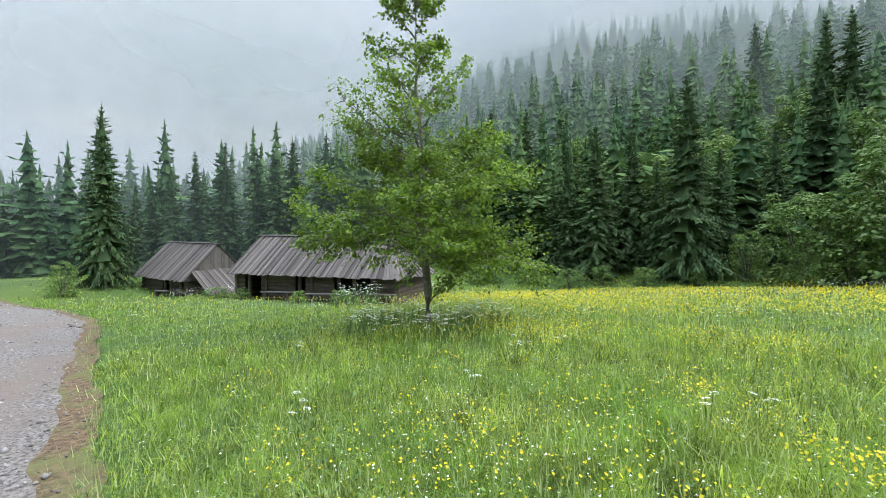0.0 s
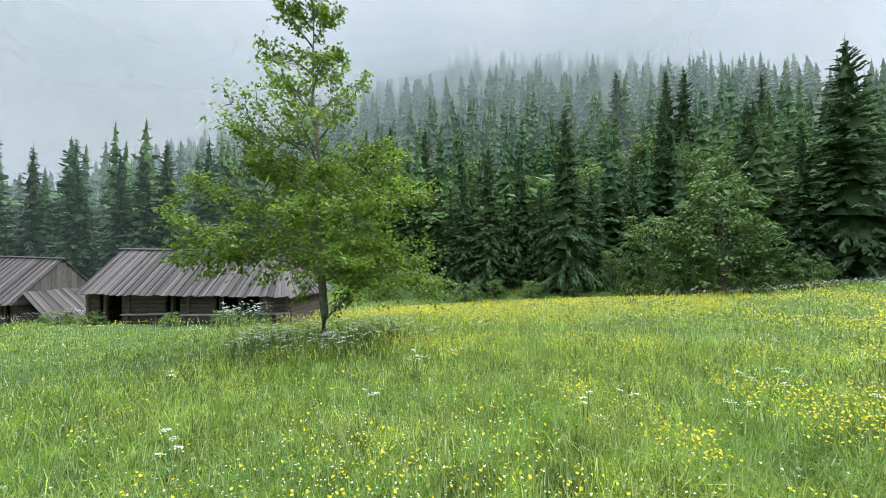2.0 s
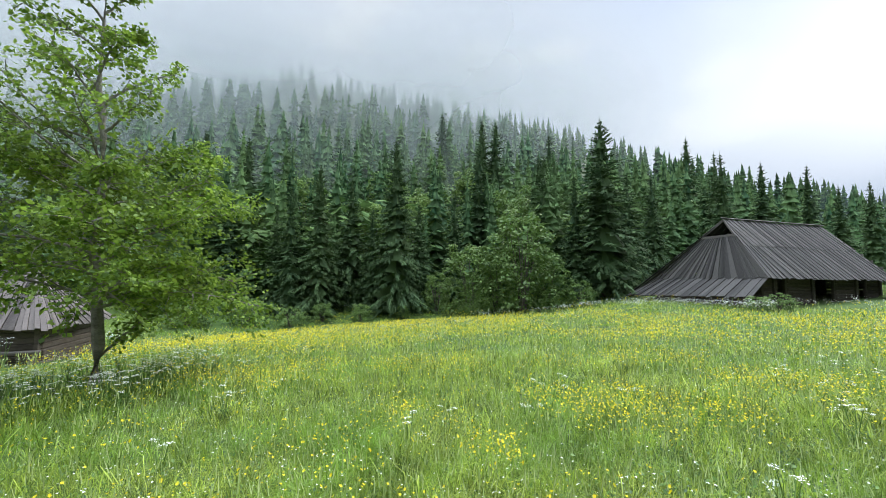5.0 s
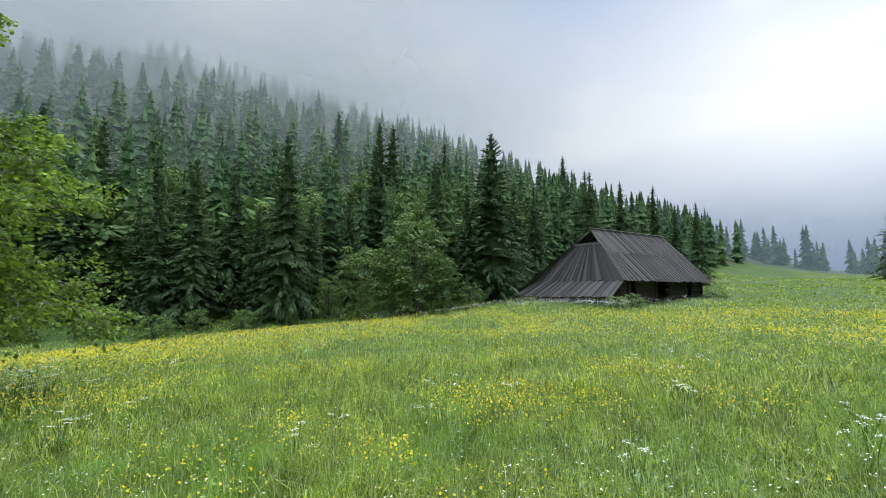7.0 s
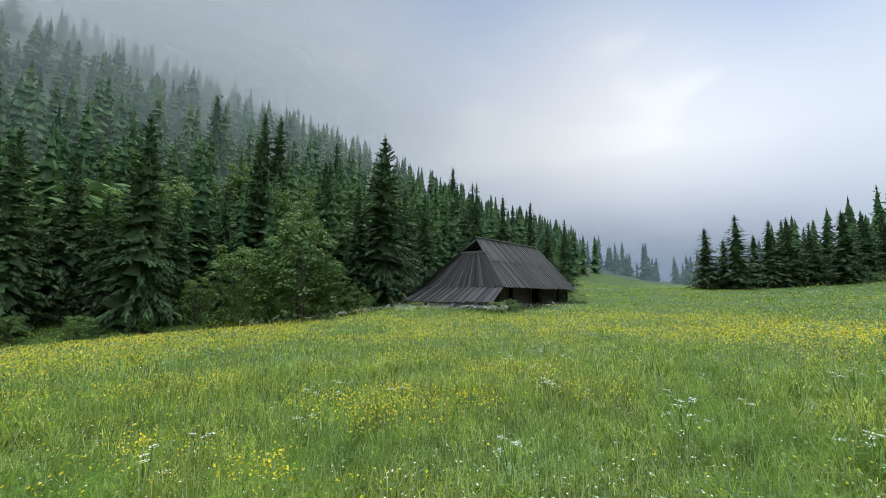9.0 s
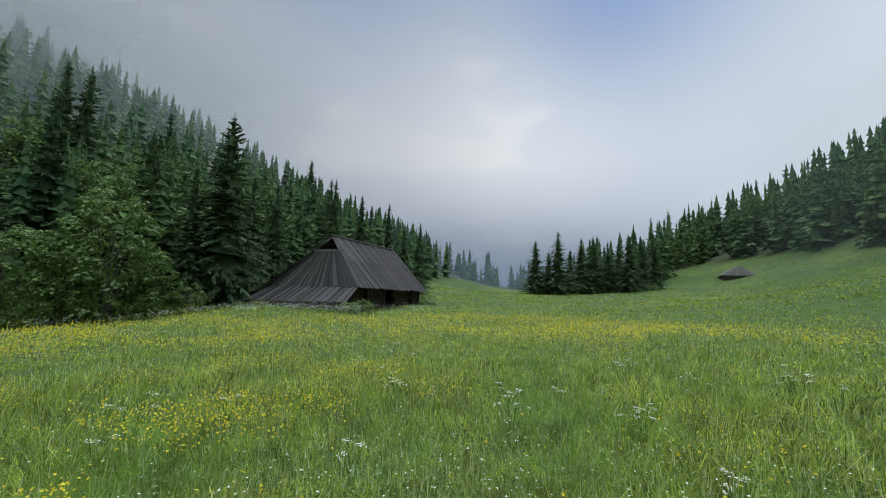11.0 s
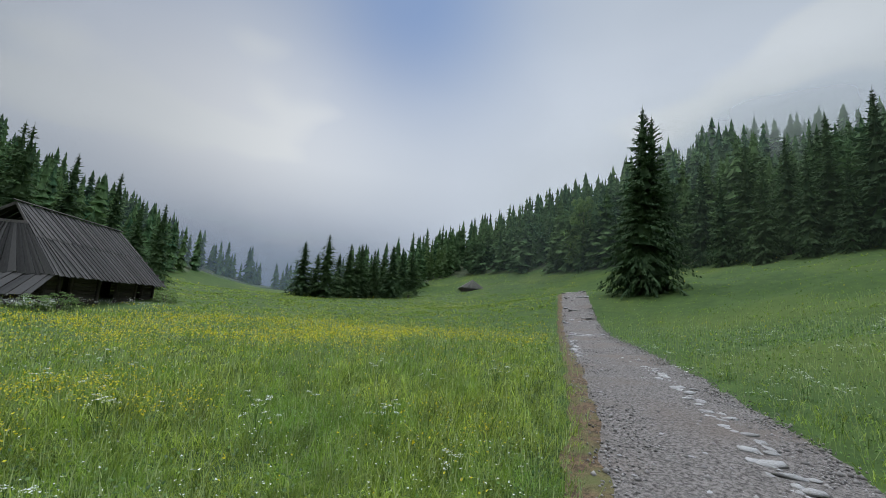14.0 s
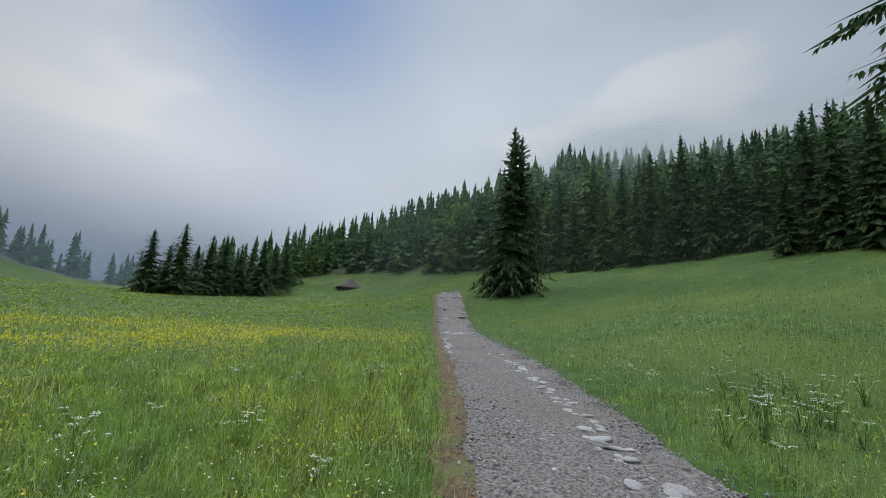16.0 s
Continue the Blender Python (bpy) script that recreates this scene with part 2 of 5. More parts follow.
M_CLOUD = mist_material("hill_cloud", (0.69, 0.715, 0.74), 0.016, 30, 86, 98, 132, 0.5, 0, 150, 45)
M_CLOUD_RIGHT = mist_material("slope_cloud", (0.92, 0.94, 0.94), 0.02, 36, 62, 54, 78, 0.45, -138, -52, 34)
M_HAZE = mist_material("forest_haze", (0.455, 0.505, 0.505), 0.03, -30, -20, 40, 85, 0.40, 4, 150, 40)
M_THIN = mist_material("edge_haze", (0.455, 0.505, 0.505), 0.04, -30, -20, 12, 40, 0.27, 18, 150, 26)
M_THIN_RIGHT = mist_material("slope_haze", (0.42, 0.50, 0.49), 0.04, -30, -20, 22, 58, 0.14, -138, -42, 12)
M_NEAR_RIGHT = mist_material("slope_edge_haze", (0.40, 0.47, 0.45), 0.05, -30, -20, 14, 34, 0.05, -130, -58, 10)
# haze sheet, tinted green and added to lighten the dark spruces behind it
M_FRONT_RIGHT = mist_material("forest_edge_haze", (0.44, 0.54, 0.42), 0.05, -30, -20, 16, 30, 0.04, -122, -71, 6)
M_FRONT_LEFT = mist_material("hut_haze", (0.50, 0.58, 0.60), 0.05, -30, -20, 10, 24, 0.06, 84, 138, 8)
M_VALLEY = mist_material("valley_mist", (0.30, 0.36, 0.46), 0.03, -30, -20, 6, 44, 0.5, -52, 6, 18)
M_YELLOW = foliage("buttercup_petals", (0.76, 0.60, 0.015), (0.88, 0.78, 0.05), 0.5, 2.0, 0.4)
M_WHITE = foliage("umbel_florets", (0.74, 0.77, 0.71), (0.88, 0.89, 0.85), 0.3, 2.0, 0.6, patch_colour=(0.72, 0.75, 0.66))
# herb green kept dark so massed leaves can imitate shade on the slope
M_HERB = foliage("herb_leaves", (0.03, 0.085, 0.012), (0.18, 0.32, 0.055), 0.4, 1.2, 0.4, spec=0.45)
M_STALK = foliage("seed_stalks", (0.28, 0.38, 0.11), (0.58, 0.66, 0.30), 0.3, 1.0, 0.6)
M_STEM = foliage("stems", (0.08, 0.16, 0.03), (0.16, 0.28, 0.07), 0.3, 1.0, 0.5)

# ---------------- building blocks ----------------


def mesh_from(name, verts, faces, material):
    """A mesh from arrays of corners and of equal-sided faces."""
    verts, faces = np.asarray(verts, np.float32).reshape(-1, 3), np.asarray(faces, np.int32)
    me = bpy.data.meshes.new(name)
    k = faces.shape[1]
    me.vertices.add(len(verts))
    me.vertices.foreach_set("co", verts.ravel())
    me.loops.add(faces.size)
    me.loops.foreach_set("vertex_index", faces.ravel())
    me.polygons.add(len(faces))
    me.polygons.foreach_set("loop_start", np.arange(0, faces.size, k, dtype=np.int32))
    me.update(calc_edges=True)
    me.materials.append(material)
    return me


def part(name, bm, material, parent=None, label=""):
    """A bmesh as one mesh object under a thing or a part."""
    me = bpy.data.meshes.new(name)
    bm.normal_update()
    bm.to_mesh(me)
    bm.free()
    me.materials.append(material)
    ob = new(name, me)
    ob.parent = parent
    return tagged(ob, label)


def part_mesh(name, me, parent=None, label="", m=None):
    ob = new(name, me)
    ob.parent = parent
    if m is not None:
        ob.matrix_basis = m
    return tagged(ob, label)


def thing(name, label, category, group="", m=None, kind=""):
    ob = new(name)
    if m is not None:
        ob.matrix_basis = m
    return tagged(ob, label, category, group, kind)


def add_box(bm, size, m, bevel=0.0):
    """A box of that size, centred on m, with softened edges."""
    geo = bmesh.ops.create_cube(bm, size=1.0, matrix=m @ Matrix.Diagonal((*size, 1)))
    if bevel:
        edges = list({e for v in geo["verts"] for e in v.link_edges})
        bmesh.ops.bevel(bm, geom=edges, offset=bevel, segments=1, affect="EDGES")
    return bm


def box_part(name, size, m, material, parent, bevel=0.01, label=""):
    return part(name, add_box(bmesh.new(), size, m, bevel), material, parent, label)


# ---------------- the lie of the land ----------------
# (azimuth, distance, height) of spots on the valley floor and the slopes
NEAR_LAND = [(0, 0, 0), (-64, 3.9, 0.14), (-61, 10.7, 0.42), (-58, 31, 1.27), (-57.5, 44, 3.9), (-56, 60, 3.3), (-75, 26, 1.7), (-95, 25, 3.4), (-90, 5.4, 0.26),
             (-82, 7.1, 0.36), (-71, 12, 0.55), (-90, 14, 1.5), (-106, 12, 1.3), (-88, 41, 7.2), (-106, 34, 6.8),
             (-81, 43, 6.7), (-68, 40, 4.26), (-30, 18, 0.15), (-35, 42, 0.75), (0.5, 31, 0.0), (-6, 38, 0.4),
             (16.5, 31, -0.1), (20, 14, -0.2), (23, 34, -0.66), (40, 34, -1.26), (50, 16, -0.55)]
SIDE_LAND = [(47, 34, -1.52), (60, 34, -1.82), (71, 33, -1.75), (105, 29, -1.6), (97, 25, -1.62), (81, 22, -1.55),
             (80.7, 9.7, -0.40), (114.5, 36, -1.89), (118, 40, -1.3), (124, 60, -1.27), (126, 34, -1.37), (119, 17, -0.76),
             (122, 4, -0.18), (180, 30, 0.3), (150, 20, -0.4), (-140, 20, 1.6), (-22, 75, 1.82), (-36, 80, 2.93),
             (-45, 98, 6.6), (-57, 80, 7.9), (-11, 65, 1.9), (-10, 130, 3.5), (-19, 170, 3.6)]
HILLS = [(60, 90, 20), (60, 225, 104), (85, 100, 18), (85, 225, 68), (97, 200, 40), (105, 100, 3), (105, 200, 22), (125, 200, -6),
         (28, 90, 18), (28, 225, 80), (12, 90, 10), (12, 225, 52), (0, 110, 6), (-3, 225, 29), (-60, 160, 39),
         (-75, 120, 39), (-90, 100, 27), (-106, 90, 27), (-82, 190, 62), (-105, 170, 60), (-45, 200, 27), (-34, 200, 8), (-20, 320, 4), (-12, 225, 9), (180, 200, 12), (-140, 120, 30), (150, 200, 8)]
SPOTS = np.array([(-math.sin(radians(a)) * d, math.cos(radians(a)) * d, z) for a, d, z in NEAR_LAND + SIDE_LAND + HILLS])


def kernel(p, q):
    return np.sqrt(((p[:, None, :] - q[None, :, :]) ** 2).sum(-1) + 25.0)


_n = len(SPOTS)
_a = np.zeros((_n + 3, _n + 3))
_a[:_n, :_n] = kernel(SPOTS[:, :2], SPOTS[:, :2])
_a[:_n, _n], _a[:_n, _n + 1:] = 1, SPOTS[:, :2]
_a[_n:, :_n] = _a[:_n, _n:].T
LAND = np.linalg.solve(_a, np.r_[SPOTS[:, 2], 0, 0, 0])


def heights(xy):
    """Ground height under an array of places."""
    xy = np.asarray(xy, float).reshape(-1, 2)
    r = np.hypot(xy[:, 0], xy[:, 1])[:, None]
    q = xy * np.minimum(1.0, 330.0 / np.maximum(r, 1e-6))
    out = np.empty(len(q))
    for i in range(0, len(q), 20000):
        s = q[i:i + 20000]
        out[i:i + 20000] = kernel(s, SPOTS[:, :2]) @ LAND[:_n] + LAND[_n] + s @ LAND[_n + 1:]
    # low hummocks on the slope above the track
    above = np.clip((-4.0 - q @ np.array([-0.515, 0.857])) / 8.0, 0, 1)
    return out + above * (0.20 * np.sin(q[:, 0] * 0.55 + 1.3 * np.sin(q[:, 1] * 0.3)) * np.sin(q[:, 1] * 0.62 + 0.8) + 0.10 * np.sin(q[:, 0] * 1.3 + q[:, 1] * 0.9))


def ground_z(x, y):
    return float(heights([(x, y)])[0])


def wave(xy, scale, seed):
    """Smooth uneven field in 0..1 over places."""
    rnd = np.random.RandomState(seed)
    out = np.zeros(len(xy))
    for i in range(7):
        k = rnd.normal(size=2) * scale * (1 + 0.5 * i)
        out += np.sin(xy @ k + rnd.rand() * 6.283) / (1 + 0.35 * i)
    return np.clip(0.5 + out / 5.0, 0, 1)


def spot(az, d, lift=0.0):
    x, y = -math.sin(radians(az)) * d, math.cos(radians(az)) * d
    return Vector((x, y, ground_z(x, y) + lift))


# the track: u along it, v across it towards the meadow
TRACK_U, TRACK_V = np.array([0.857, 0.515]), np.array([-0.515, 0.857])
EDGE_U = [-90, -60, -34, -26, -17, -8, 0, 5, 10, 31, 44, 60, 90]
EDGE_V = [-34, -14, -2.9, -0.6, 0.45, 0.0, -0.22, -0.3, -0.22, 0.6, 1.0, 0.2, -4]
TRACK_WIDTH = 2.4


def track_edge(u):
    return np.interp(u, EDGE_U, EDGE_V) + 0.035 * np.sin(np.asarray(u) * 1.7) + 0.02 * np.sin(np.asarray(u) * 4.3)


def on_track(xy, margin=0.0):
    """Whether places lie on the track or its bare edge."""
    u, v = xy @ TRACK_U, xy @ TRACK_V
    e = track_edge(u)
    ragged = 0.17 + 0.05 * np.sin(u * 2.3) + 0.04 * np.sin(u * 6.1 + 1) + 0.03 * np.sin(u * 13.7)
    return (v < e + ragged + margin) & (v > e - TRACK_WIDTH - 0.05 - margin) & (u > -88) & (u < 47)


# where the forest begins: azimuth and distance
WOOD_AZ = [-180, -130, -106, -88, -75, -57, -47, -40, -36, -20, -12, -8, 0, 12, 20, 60, 75, 92, 105, 120, 128, 140, 180]
WOOD_D = [60, 40, 44, 52, 66, 88, 112, 120, 100, 185, 172, 140, 84, 55, 42, 38, 40, 46, 48, 54, 62, 60, 60]


def build_ground():
    radii = np.r_[0.0, np.geomspace(0.6, 330, 150), 500, 900, 1800, 3500]
    angles = np.linspace(0, 2 * np.pi, 300, endpoint=False)
    rr, aa = np.meshgrid(radii[1:], angles, indexing="ij")
    xy = np.stack([(-np.sin(aa) * rr).ravel(), (np.cos(aa) * rr).ravel()], -1)
    z = heights(xy) + 0.0
    v = np.r_[[[0, 0, ground_z(0, 0)]], np.c_[xy, z]]
    k, m = len(angles), len(radii) - 1
    i, j = np.meshgrid(np.arange(m - 1), np.arange(k), indexing="ij")
    q = np.stack([1 + i * k + j, 1 + i * k + (j + 1) % k, 1 + (i + 1) * k + (j + 1) % k, 1 + (i + 1) * k + j], -1).reshape(-1, 4)
    ring = np.arange(k)
    fan = np.stack([np.zeros(k, int), 1 + ring, 1 + (ring + 1) % k, 1 + (ring + 1) % k], -1)
    faces = [tuple(f) for f in q[:, ::-1].tolist()] + [(0, a, b) for _, a, b, _ in fan.tolist()]
    me = bpy.data.meshes.new("ground")
    me.from_pydata(v.tolist(), [], faces)
    me.materials.append(M_MEADOW)
    me.materials.append(M_WOODFLOOR)
    mid = v[q].mean(1)
    az = np.degrees(np.arctan2(-mid[:, 0], mid[:, 1]))
    wooded = np.hypot(mid[:, 0], mid[:, 1]) > np.interp(az, WOOD_AZ, WOOD_D) + 1
    me.polygons.foreach_set("material_index", np.r_[wooded.astype(np.int32), np.zeros(len(fan), np.int32)])
    me.polygons.foreach_set("use_smooth", [True] * len(me.polygons))
    return tagged(new("ground", me), "grassy valley floor rising into wooded hillsides", "ground", kind="structure")


def strip(name, u0, u1, step, offsets, lift, material, label):
    """A band along the track between offsets from its meadow edge."""
    us = np.arange(u0, u1, step)
    e = track_edge(us)
    rows = []
    for o in offsets:
        wob = 0.02 * np.sin(us * 2.9 + o * 5) + 0.02 * np.sin(us * 7.1 + o) + 0.015 * np.sin(us * 15.7 + 2 * o)
        rows.append(us[:, None] * TRACK_U + (e + o + wob)[:, None] * TRACK_V)
    p = np.stack(rows, 1).reshape(-1, 2)
    rough = np.array([0.012 * noise.noise(Vector((x * 2.5, y * 2.5, 0))) + 0.02 * noise.noise(Vector((x * 0.7, y * 0.7, 3))) for x, y in p])
    across = np.tile(np.linspace(-1, 1, len(offsets)), len(us))
    v = np.c_[p, heights(p) + lift + rough + 0.02 * (1 - across ** 2)]
    k = len(offsets)
    i, j = np.meshgrid(np.arange(len(us) - 1), np.arange(k - 1), indexing="ij")
    f = np.stack([i * k + j, (i + 1) * k + j, (i + 1) * k + j + 1, i * k + j + 1], -1).reshape(-1, 4)
    ob = new(name, mesh_from(name, v, f[:, ::-1] if offsets[0] < offsets[-1] else f, material))
    ob.data.polygons.foreach_set("use_smooth", [True] * len(ob.data.polygons))
    return tagged(ob, label, "path", kind="structure")


ground = build_ground()
track = strip("track", -85, 46.5, 0.2, np.linspace(-TRACK_WIDTH, -0.07, 13), 0.05, M_GRAVEL, "stony grey gravel track across the meadow")
soil = strip("soil_edge", -60, 44, 0.2, np.linspace(-0.24, 0.28, 7), 0.035, M_SOIL, "strip of bare brown soil along the track")

# ---------------- spruces ----------------


def kites(p, d, w, size, fat):
    """Narrow four-cornered sprays from p along d, spread sideways along w."""
    l, f = size[..., None], (size * fat)[..., None]
    return np.stack([p, p + d * l * 0.42 + w * f, p + d * l, p + d * l * 0.42 - w * f], -2).reshape(-1, 4, 3)


def skirts(rnd, tiers, sides, z0, z1, radius, power=0.86):
    """Ragged overlapping skirts of massed twigs, tier above tier."""
    out = []
    for i in range(tiers):
        t = (i + rnd.uniform(-0.25, 0.25)) / tiers
        r = radius * (1 - max(t, 0)) ** power * min(1.0, 0.7 + 2.5 * t) * rnd.uniform(0.85, 1.12)
        top = z0 + (z1 - z0) * (i + 1.25) / tiers
        foot = z0 + (z1 - z0) * t - 0.12 * r
        a = (np.arange(sides) + rnd.rand()) * 6.2832 / sides
        lobe_r, lobe_z = r * rnd.uniform(0.5, 1.25, sides), foot + rnd.uniform(-0.4, 0.5, sides) * r * 0.6
        ring = np.stack([np.cos(a) * lobe_r, np.sin(a) * lobe_r, lobe_z], -1)
        neck = np.stack([np.cos(a) * r * 0.08, np.sin(a) * r * 0.08, np.full(sides, min(top, z1))], -1)
        out.append(np.stack([neck, np.roll(neck, -1, 0), np.roll(ring, -1, 0), ring], 1))
    return np.concatenate(out)


def spruce_crown(seed, height, radius, start, boughs, sprays, gaps=0.1, hang=0.0, fine=1.0, slim=0.2):
    """Corners and faces of a spruce crown: shelves of drooping boughs, each a flat fan of needle sprays."""
    rnd = np.random.RandomState(seed)
    t = np.sort((np.arange(boughs) + rnd.rand(boughs)) / boughs) ** 1.12
    # boughs gather in whorls and leave gaps between them
    whorl = np.round(t * 26) / 26
    t = np.clip(t + 0.35 * (whorl - t), 0, 1)
    t = t[rnd.rand(boughs) > gaps * (0.4 + t)]
    n = len(t)
    z = start + (height - 0.5 - start) * t
    a = np.arange(n) * 2.39996 + rnd.uniform(-0.6, 0.6, n)
    outline = (1 - t) ** 0.86 * np.minimum(1.0, 0.62 + t * 3.2) + 0.022
    lobes = 1 + 0.13 * np.sin(a * 2 + seed) + 0.12 * np.sin(a * 3 + t * 9 + seed * 2.1) + 0.10 * np.sin(t * 31 + seed)
    length = radius * outline * lobes * rnd.uniform(0.68, 1.08, n)
    rise = 0.75 * t ** 1.3 - 0.10 + rnd.uniform(-0.10, 0.10, n)
    droop = (0.50 - 0.36 * t) * rnd.uniform(0.7, 1.3, n)

    def axis(q):
        r = length[:, None] * q
        h = length[:, None] * (rise[:, None] * q - droop[:, None] * q ** 2 + 0.22 * droop[:, None] * q ** 6)
        return np.stack([np.cos(a)[:, None] * r, np.sin(a)[:, None] * r, z[:, None] + h], -1)

    def slope(q):
        return rise[:, None] - 2 * droop[:, None] * q + 1.3 * droop[:, None] * q ** 5

    faces = [skirts(rnd, 13, 11, start, height - 0.6, radius * 0.52)]
    k = sprays
    for side in (-1, 1):
        q = np.clip(0.16 + 0.84 * ((np.arange(k) + 0.5) / k) ** 0.85 + rnd.uniform(-0.05, 0.05, (n, k)), 0.08, 1.0)
        yaw = a[:, None] + side * rnd.uniform(0.35, 1.05, (n, k))
        size = fine * (np.minimum(length, 3.0)[:, None] * 0.36 * (1.1 - 0.72 * q) + 0.15) * rnd.uniform(0.65, 1.3, (n, k))
        pitch = np.arctan(slope(q)) * 0.8 - rnd.uniform(0.0, 0.5, (n, k)) * (1 - 0.7 * t[:, None]) - hang * rnd.rand(n, k)
        d = np.stack([np.cos(yaw) * np.cos(pitch), np.sin(yaw) * np.cos(pitch), np.sin(pitch)], -1)
        w = np.stack([-np.sin(yaw), np.cos(yaw), rnd.uniform(-1.2, 1.2, (n, k))], -1)
        faces.append(kites(axis(q), d, w, size, slim / fine ** 0.3))
    # short sprays that hang below the boughs
    m = max(2, k // 3)
    q = rnd.uniform(0.2, 0.95, (n, m))
    yaw, pitch = rnd.rand(n, m) * 6.283, rnd.uniform(-1.5, -0.8, (n, m)) + 1.1 * t[:, None]
    d = np.stack([np.cos(yaw) * np.cos(pitch), np.sin(yaw) * np.cos(pitch), np.sin(pitch)], -1)
    w = np.stack([-np.sin(yaw), np.cos(yaw), 0 * yaw], -1)
    faces.append(kites(axis(q), d, w, fine * (0.16 + 0.10 * length[:, None]) * rnd.uniform(0.6, 1.3, (n, m)), 0.24))
    # each bough's own shoot, from the trunk to past its tip
    for q0, long, fat in ((0.02, 0.75, 0.012), (0.66, 0.42, 0.05)):
        q = np.full((n, 1), q0)
        p, e = axis(q), axis(q + long)
        d = (e - p) / np.maximum(1e-6, np.linalg.norm(e - p, axis=-1, keepdims=True))
        w = np.stack([-np.sin(a), np.cos(a), rnd.uniform(-0.4, 0.4, n)], -1)[:, None]
        faces.append(kites(p, d, w, np.linalg.norm(e - p, axis=-1), fat))
    # the leader with its short upright shoots
    m = 26
    lz = height - 2.0 * rnd.rand(m) ** 0.9
    la, lp = rnd.rand(m) * 6.283, rnd.uniform(0.2, 0.9, m)
    d = np.stack([np.cos(la) * np.cos(lp), np.sin(la) * np.cos(lp), np.sin(lp)], -1)
    w = np.stack([-np.sin(la), np.cos(la), 0 * la], -1)
    faces.append(kites(np.stack([0 * lz, 0 * lz, lz], -1), d, w, 0.14 + 0.26 * (height - lz), 0.10))
    for turn in (0.0, 1.57):
        faces.append(kites(np.array([[0, 0, height - 1.5]]), np.array([[0, 0, 1.0]]), np.array([[math.cos(turn), math.sin(turn), 0]]), np.array([1.7]), 0.025))
    v = np.concatenate(faces).reshape(-1, 3)
    return v, np.arange(len(v)).reshape(-1, 4)


def taper(bm, points, radii, sides=8):
    """A tapering round limb through points."""
    rings = []
    for i, (p, r) in enumerate(zip(points, radii)):
        d = (points[min(i + 1, len(points) - 1)] - points[max(i - 1, 0)]).normalized()
        q = d.to_track_quat("Z", "Y").to_matrix()
        rings.append([bm.verts.new(p + q @ Vector((math.cos(6.2832 * k / sides) * r, math.sin(6.2832 * k / sides) * r, 0))) for k in range(sides)])
    for a, b in zip(rings, rings[1:]):
        for k in range(sides):
            bm.faces.new((a[k], a[(k + 1) % sides], b[(k + 1) % sides], b[k]))
    bm.faces.new(rings[0][::-1])
    bm.faces.new(rings[-1])
    return bm


def trunk_mesh(height, r, seed=0):
    rnd = random.Random(seed)
    bm = bmesh.new()
    hs = [-0.4, 0.15, 0.5, 2, height * 0.3, height * 0.6, height * 0.97]
    pts = [Vector((rnd.uniform(-0.05, 0.05), rnd.uniform(-0.05, 0.05), h)) for h in hs]
    taper(bm, pts, [r * 1.5, r * 1.3, r * 1.05, r * 0.9, r * 0.7, r * 0.4, r * 0.06])
    me = bpy.data.meshes.new("trunk")
    bm.to_mesh(me)
    bm.free()
    me.materials.append(M_BARK)
    for p in me.polygons:
        p.use_smooth = True
    return me


# kinds of spruce, all 15 m tall: (crown radius, start of the crown, boughs, sprays to a side, gaps, hang, fineness)
SPRUCE_KINDS = [(3.6, 0.3, 270, 11, 0.08, 0.3, 0.6), (3.2, 0.4, 270, 11, 0.10, 0.3, 0.6), (4.1, 0.3, 360, 13, 0.14, 0.3, 0.52),
                (2.9, 0.4, 270, 11, 0.12, 0.3, 0.6), (3.4, 0.5, 270, 11, 0.10, 0.3, 0.6), (3.3, 5.8, 400, 46, 0.05, 0.8, 0.3),
                (3.6, 0.3, 210, 8, 0.06, 0.3, 0.72), (3.1, 0.3, 210, 8, 0.08, 0.3, 0.72)]
SPRUCES = []
for i, (r, s, n, k, gp, hg, fi) in enumerate(SPRUCE_KINDS):
    SPRUCES.append((mesh_from("crown", *spruce_crown(40 + i, 15, r, s, n, k, gp, hg, fi, 0.12 if i == 5 else 0.2), M_NEEDLE), trunk_mesh(15, 0.2 + 0.03 * (i % 6), i)))


def spruce(az, d, top, kind, wide=1.0, label="tall dark green spruce at the forest edge", group="spruces at the forest edge", lean=0.0):
    p = spot(az, d)
    rnd = random.Random(int(az * 10) * 7 + int(d))
    s = (top - p.z) / 15.0
    w = max(0.55, min(1.35, s)) * wide
    ob = thing("spruce_tree", label, "tree", group, Matrix.Translation(p) @ pose(0, 0, 0, lean, 0, rnd.uniform(0, 360)) @ Matrix.Diagonal((w, w, s, 1)))
    crown, trunk = SPRUCES[kind if kind in (2, 5) else (0, 1, 3, 4)[kind % 4] if d < 45 else 6 + kind % 2]
    part_mesh("crown", crown, ob)
    part_mesh("trunk", trunk, ob, "grey-brown scaly trunk")
    return ob


